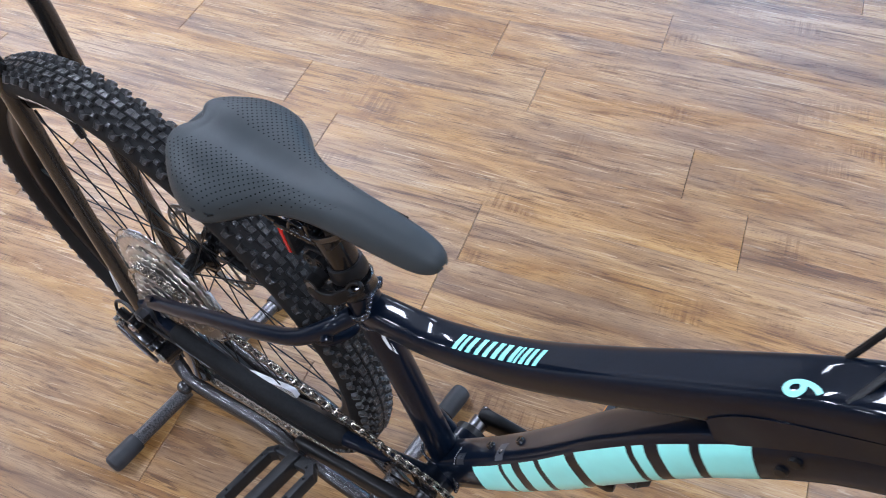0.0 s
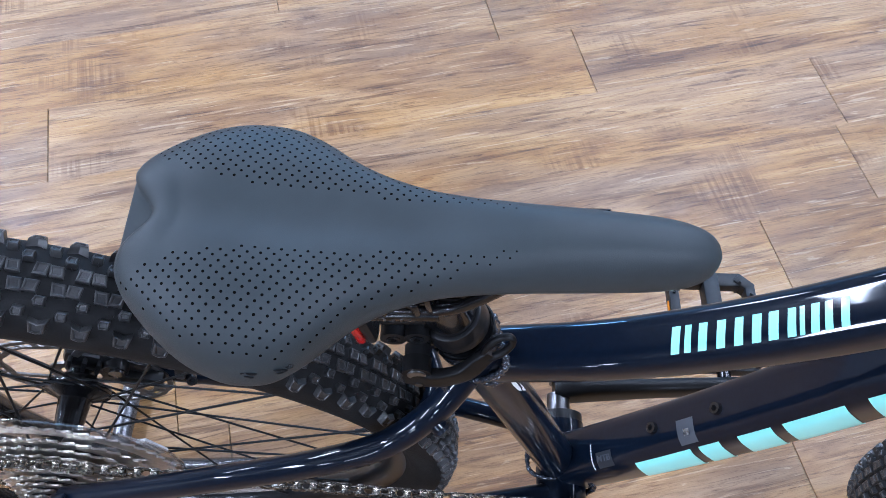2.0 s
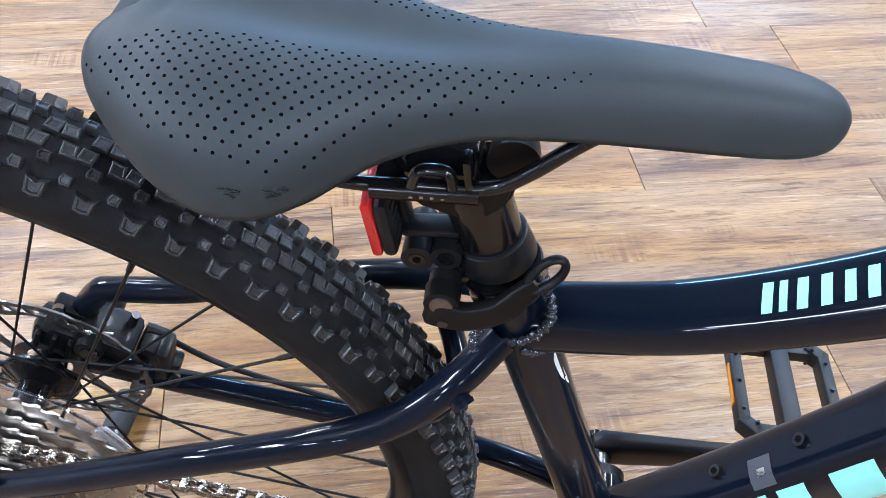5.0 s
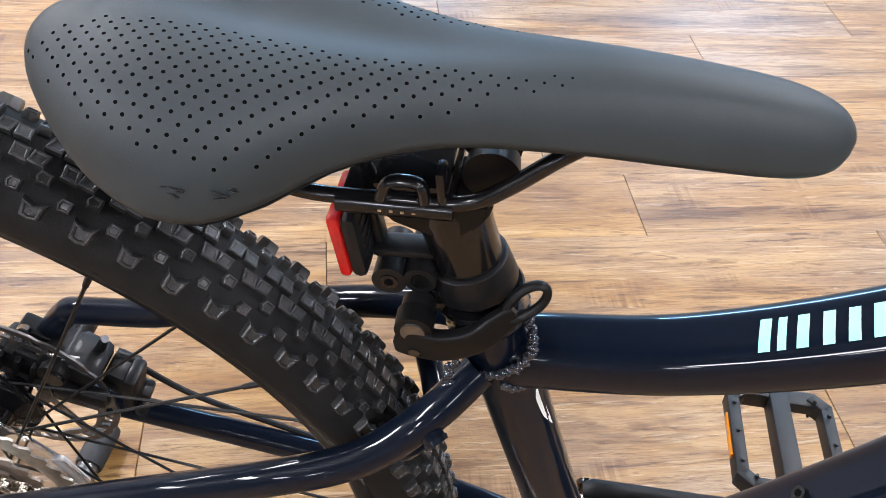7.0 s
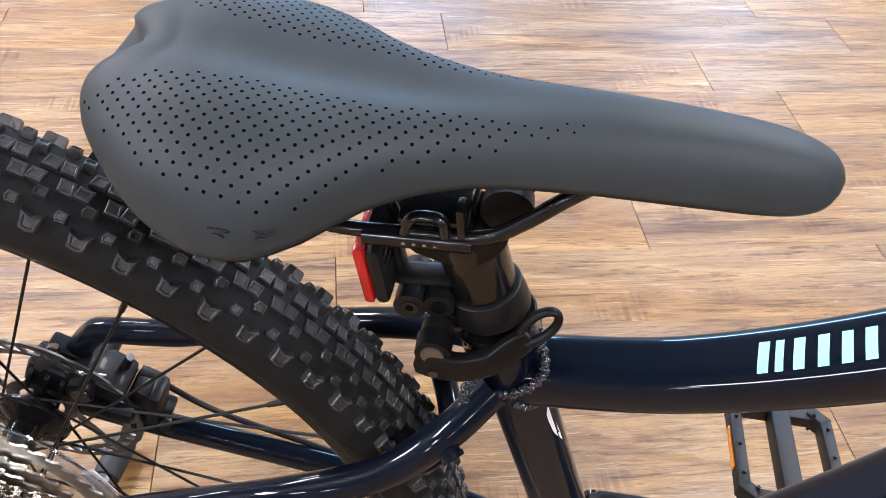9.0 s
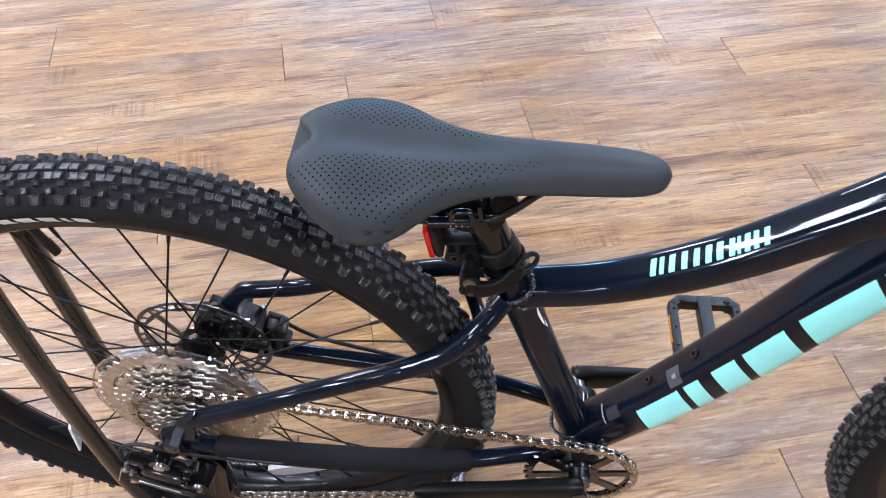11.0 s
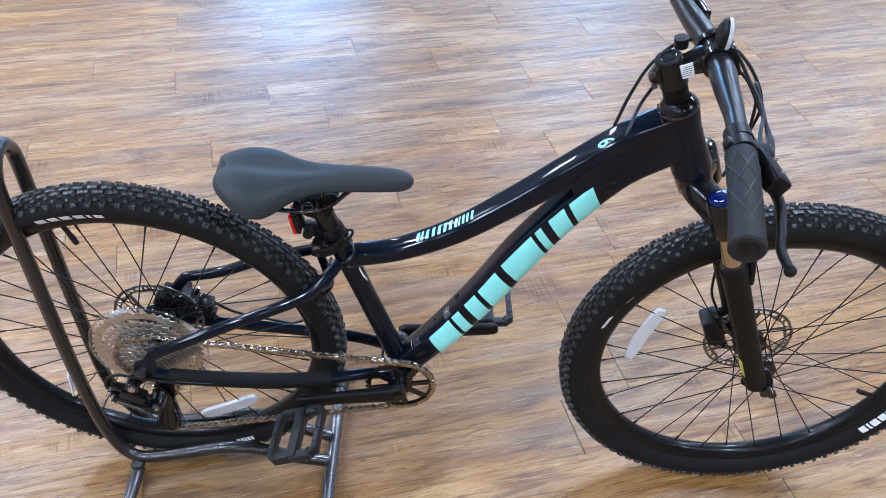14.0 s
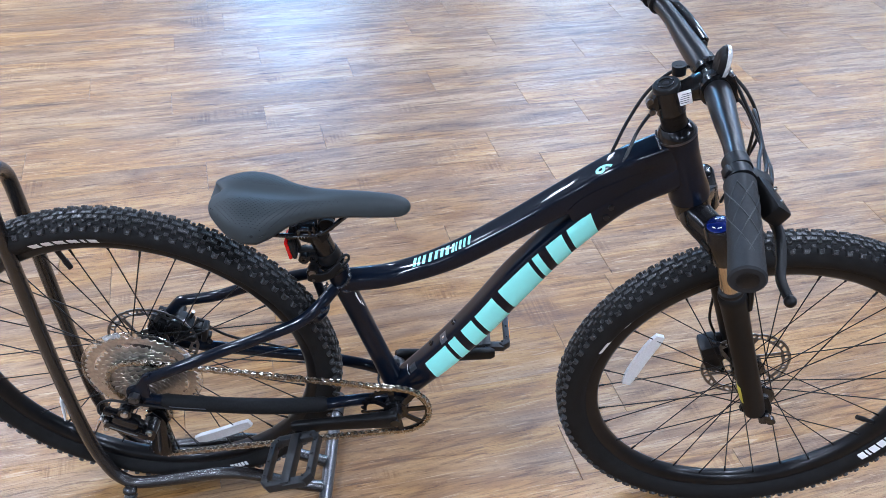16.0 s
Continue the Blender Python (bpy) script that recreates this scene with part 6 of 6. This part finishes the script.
cyl(bm, (FX, -0.078, FZ), (FX, 0.078, FZ), 0.0055, seg=16)
cyl(bm, (FX, -0.080, FZ), (FX, -0.066, FZ), 0.0105, seg=20)
part("front_axle", bm, GLOSSB, fork)
bm = bmesh.new()
cyl(bm, (FX + 0.016, -0.075, FZ - 0.012), (FX + 0.016, -0.066, FZ - 0.012), 0.0075, seg=16)
part("axle_nut", bm, GLOSSB, fork)


# ---- the display stand ----
stand = empty("bike_stand")
tagged(stand, "black steel hoop floor stand holding the rear wheel", "bike stand")
near_leg = [(0.292, -0.030, 0.030), (0.225, -0.036, 0.050), (0.165, -0.040, 0.078), (0.10, -0.040, 0.080), (0.02, -0.040, 0.058), (-0.060, -0.038, 0.038), (-0.096, -0.034, 0.046), (-0.120, -0.030, 0.085), (-0.138, -0.028, 0.17), (-0.147, -0.034, 0.36), (-0.149, -0.043, 0.60), (-0.149, -0.047, 0.695)]
topc = [(-0.149, -0.042, 0.725), (-0.151, -0.022, 0.745), (-0.153, 0.006, 0.745), (-0.155, 0.028, 0.725)]
far_leg = [(-0.155, 0.036, 0.695), (-0.155, 0.042, 0.60), (-0.154, 0.055, 0.36), (-0.150, 0.066, 0.17), (-0.128, 0.068, 0.085), (-0.100, 0.062, 0.046), (-0.060, 0.050, 0.038), (0.02, 0.042, 0.058), (0.10, 0.040, 0.080), (0.165, 0.040, 0.078), (0.225, 0.036, 0.050), (0.292, 0.030, 0.030)]
bm = bmesh.new()
sweep(bm, spline(near_leg + topc + far_leg, 6), 0.0118, seg=18, up=(0.4, 0.3, 0.2))
part("hoop_tube", bm, STANDM, stand, "bent black steel tube")
bm = bmesh.new()
cyl(bm, (0.300, -0.185, 0.0165), (0.300, 0.185, 0.0165), 0.0125, seg=20)
part("cross_tube", bm, HAMMER, stand, "hammered silver-black tube")
for sd in (-1, 1):
    bm = bmesh.new()
    cyl(bm, (-0.078, sd * 0.185, 0.0165), (-0.078, sd * 0.050, 0.0165), 0.0120, seg=20)
    part("foot_tube", bm, HAMMER, stand, "hammered silver-black tube")
    for x in (-0.078, 0.300):
        bm = bmesh.new()
        sweep(bm, [Vector((x, sd * y, 0.0165)) for y in (0.160, 0.163, 0.205, 0.212, 0.215)], [0.0150, 0.0158, 0.0162, 0.0150, 0.0110], seg=20, up=(0, 0, 1))
        part("foot_cap", bm, FOOTM, stand, "black rubber end cap")
    bm = bmesh.new()
    bmesh.ops.create_uvsphere(bm, u_segments=12, v_segments=8, radius=0.0145, matrix=Matrix.Translation((-0.078, sd * 0.052, 0.030)) @ Matrix.Diagonal((1, 0.8, 0.7, 1)))
    part("weld_bead", bm, STANDM, stand)

bm = bmesh.new()
box(bm, pose(-0.1600, -0.034, 0.252, 0, 4, 18), 0.003, 0.016, 0.052, 0.0006)
part("paper_tag", bm, WHITE, stand, "white paper tag on the upright")

# ---- ceiling lamps and the added bluish boxes ----
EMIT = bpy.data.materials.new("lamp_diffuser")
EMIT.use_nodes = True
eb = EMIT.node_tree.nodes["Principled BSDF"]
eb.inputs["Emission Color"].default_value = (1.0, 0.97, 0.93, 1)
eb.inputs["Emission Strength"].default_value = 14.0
# glow of the boxes added for the floor sheen
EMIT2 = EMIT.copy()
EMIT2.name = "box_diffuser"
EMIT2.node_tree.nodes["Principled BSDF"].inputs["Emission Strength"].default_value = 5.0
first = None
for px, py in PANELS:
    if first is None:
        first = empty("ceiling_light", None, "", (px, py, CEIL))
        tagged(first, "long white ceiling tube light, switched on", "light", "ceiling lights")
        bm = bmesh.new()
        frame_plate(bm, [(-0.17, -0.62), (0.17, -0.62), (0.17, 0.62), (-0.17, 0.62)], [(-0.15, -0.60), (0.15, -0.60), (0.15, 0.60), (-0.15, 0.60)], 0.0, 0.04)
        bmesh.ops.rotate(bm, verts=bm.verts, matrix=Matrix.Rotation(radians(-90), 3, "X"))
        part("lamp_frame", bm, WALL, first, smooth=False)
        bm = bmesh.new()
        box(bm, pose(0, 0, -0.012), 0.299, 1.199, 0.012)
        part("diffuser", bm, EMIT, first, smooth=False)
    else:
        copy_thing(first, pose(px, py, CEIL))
# unseen glowing boxes, added where the bluish sheen lamps hang
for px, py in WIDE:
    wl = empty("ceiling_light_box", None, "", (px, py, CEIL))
    tagged(wl, "added light box giving the floor a bluish sheen, source unseen", "light", "ceiling light boxes")
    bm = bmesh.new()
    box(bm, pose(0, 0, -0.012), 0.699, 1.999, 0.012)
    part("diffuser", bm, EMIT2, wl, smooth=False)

# ---- floor planks ----
ANG, PWID, PLEN, V0 = radians(15.0), 0.1465, 0.885, 0.543
OFFS = {0: 0.735, -1: 1.122, 1: 0.605, 2: 1.126, 3: 0.108, 4: 0.474, 5: 0.308, 6: 0.016, 7: -0.247, 8: 0.329, 9: 0.034, -3: 0.90, -5: 0.80}
G = 0.0005
bm = bmesh.new()
lx, ly, ch = PLEN / 2 - G, PWID / 2, 0.0007
vt = [[bm.verts.new((sx_ * (lx - i), sy_ * (ly - 0.12 * i), z)) for sx_, sy_ in ((-1, -1), (1, -1), (1, 1), (-1, 1))] for i, z in ((0, -0.004), (0, -0.0007), (ch, 0.0))]
bm.faces.new(vt[2])
for a, b in zip(vt, vt[1:]):
    for k in range(4):
        bm.faces.new((a[k], a[(k + 1) % 4], b[(k + 1) % 4], b[k]))
bmesh.ops.recalc_face_normals(bm, faces=bm.faces)
PM = bpy.data.meshes.new("plank")
bm.to_mesh(PM)
bm.free()
PM.materials.append(WOOD)
prnd = random.Random(11)
ca, sa = math.cos(ANG), math.sin(ANG)
cells = []
for k in range(-100, 84):
    off = OFFS.get(k, prnd.random() * PLEN)
    v = V0 + PWID * (k + 0.5)
    for j in range(-11, 11):
        u_ = off + PLEN * (j + 0.5)
        x, y = u_ * ca - v * sa, u_ * sa + v * ca
        if X0 - 0.5 < x < X1 + 0.5 and Y0 - 0.3 < y < Y1 + 0.3:
            cells.append((x, y))
cells.sort(key=lambda c: math.hypot((c[0] - 0.5) / 1.2, c[1] - 0.7))
for x, y in cells[:300]:
    ob = new("plank", PM)
    ob.parent = floor
    ob.matrix_local = pose(x, y, 0, 0, 0, math.degrees(ANG))
bm = bmesh.new()
for x, y in cells[300:]:
    M = pose(x, y, 0, 0, 0, math.degrees(ANG))
    vs = [bm.verts.new(M @ Vector((a * lx, b * ly, 0))) for a, b in ((-1, -1), (1, -1), (1, 1), (-1, 1))]
    bm.faces.new(vs)
for co, no in (((X0 + 0.002, 0, 0), (-1, 0, 0)), ((X1 - 0.002, 0, 0), (1, 0, 0)), ((0, Y0 + 0.002, 0), (0, -1, 0)), ((0, Y1 - 0.002, 0), (0, 1, 0))):
    bmesh.ops.bisect_plane(bm, geom=bm.verts[:] + bm.edges[:] + bm.faces[:], plane_co=co, plane_no=no, clear_outer=True)
tagged(part("outer_planks", bm, WOOD, floor, smooth=False), kind="stuff")
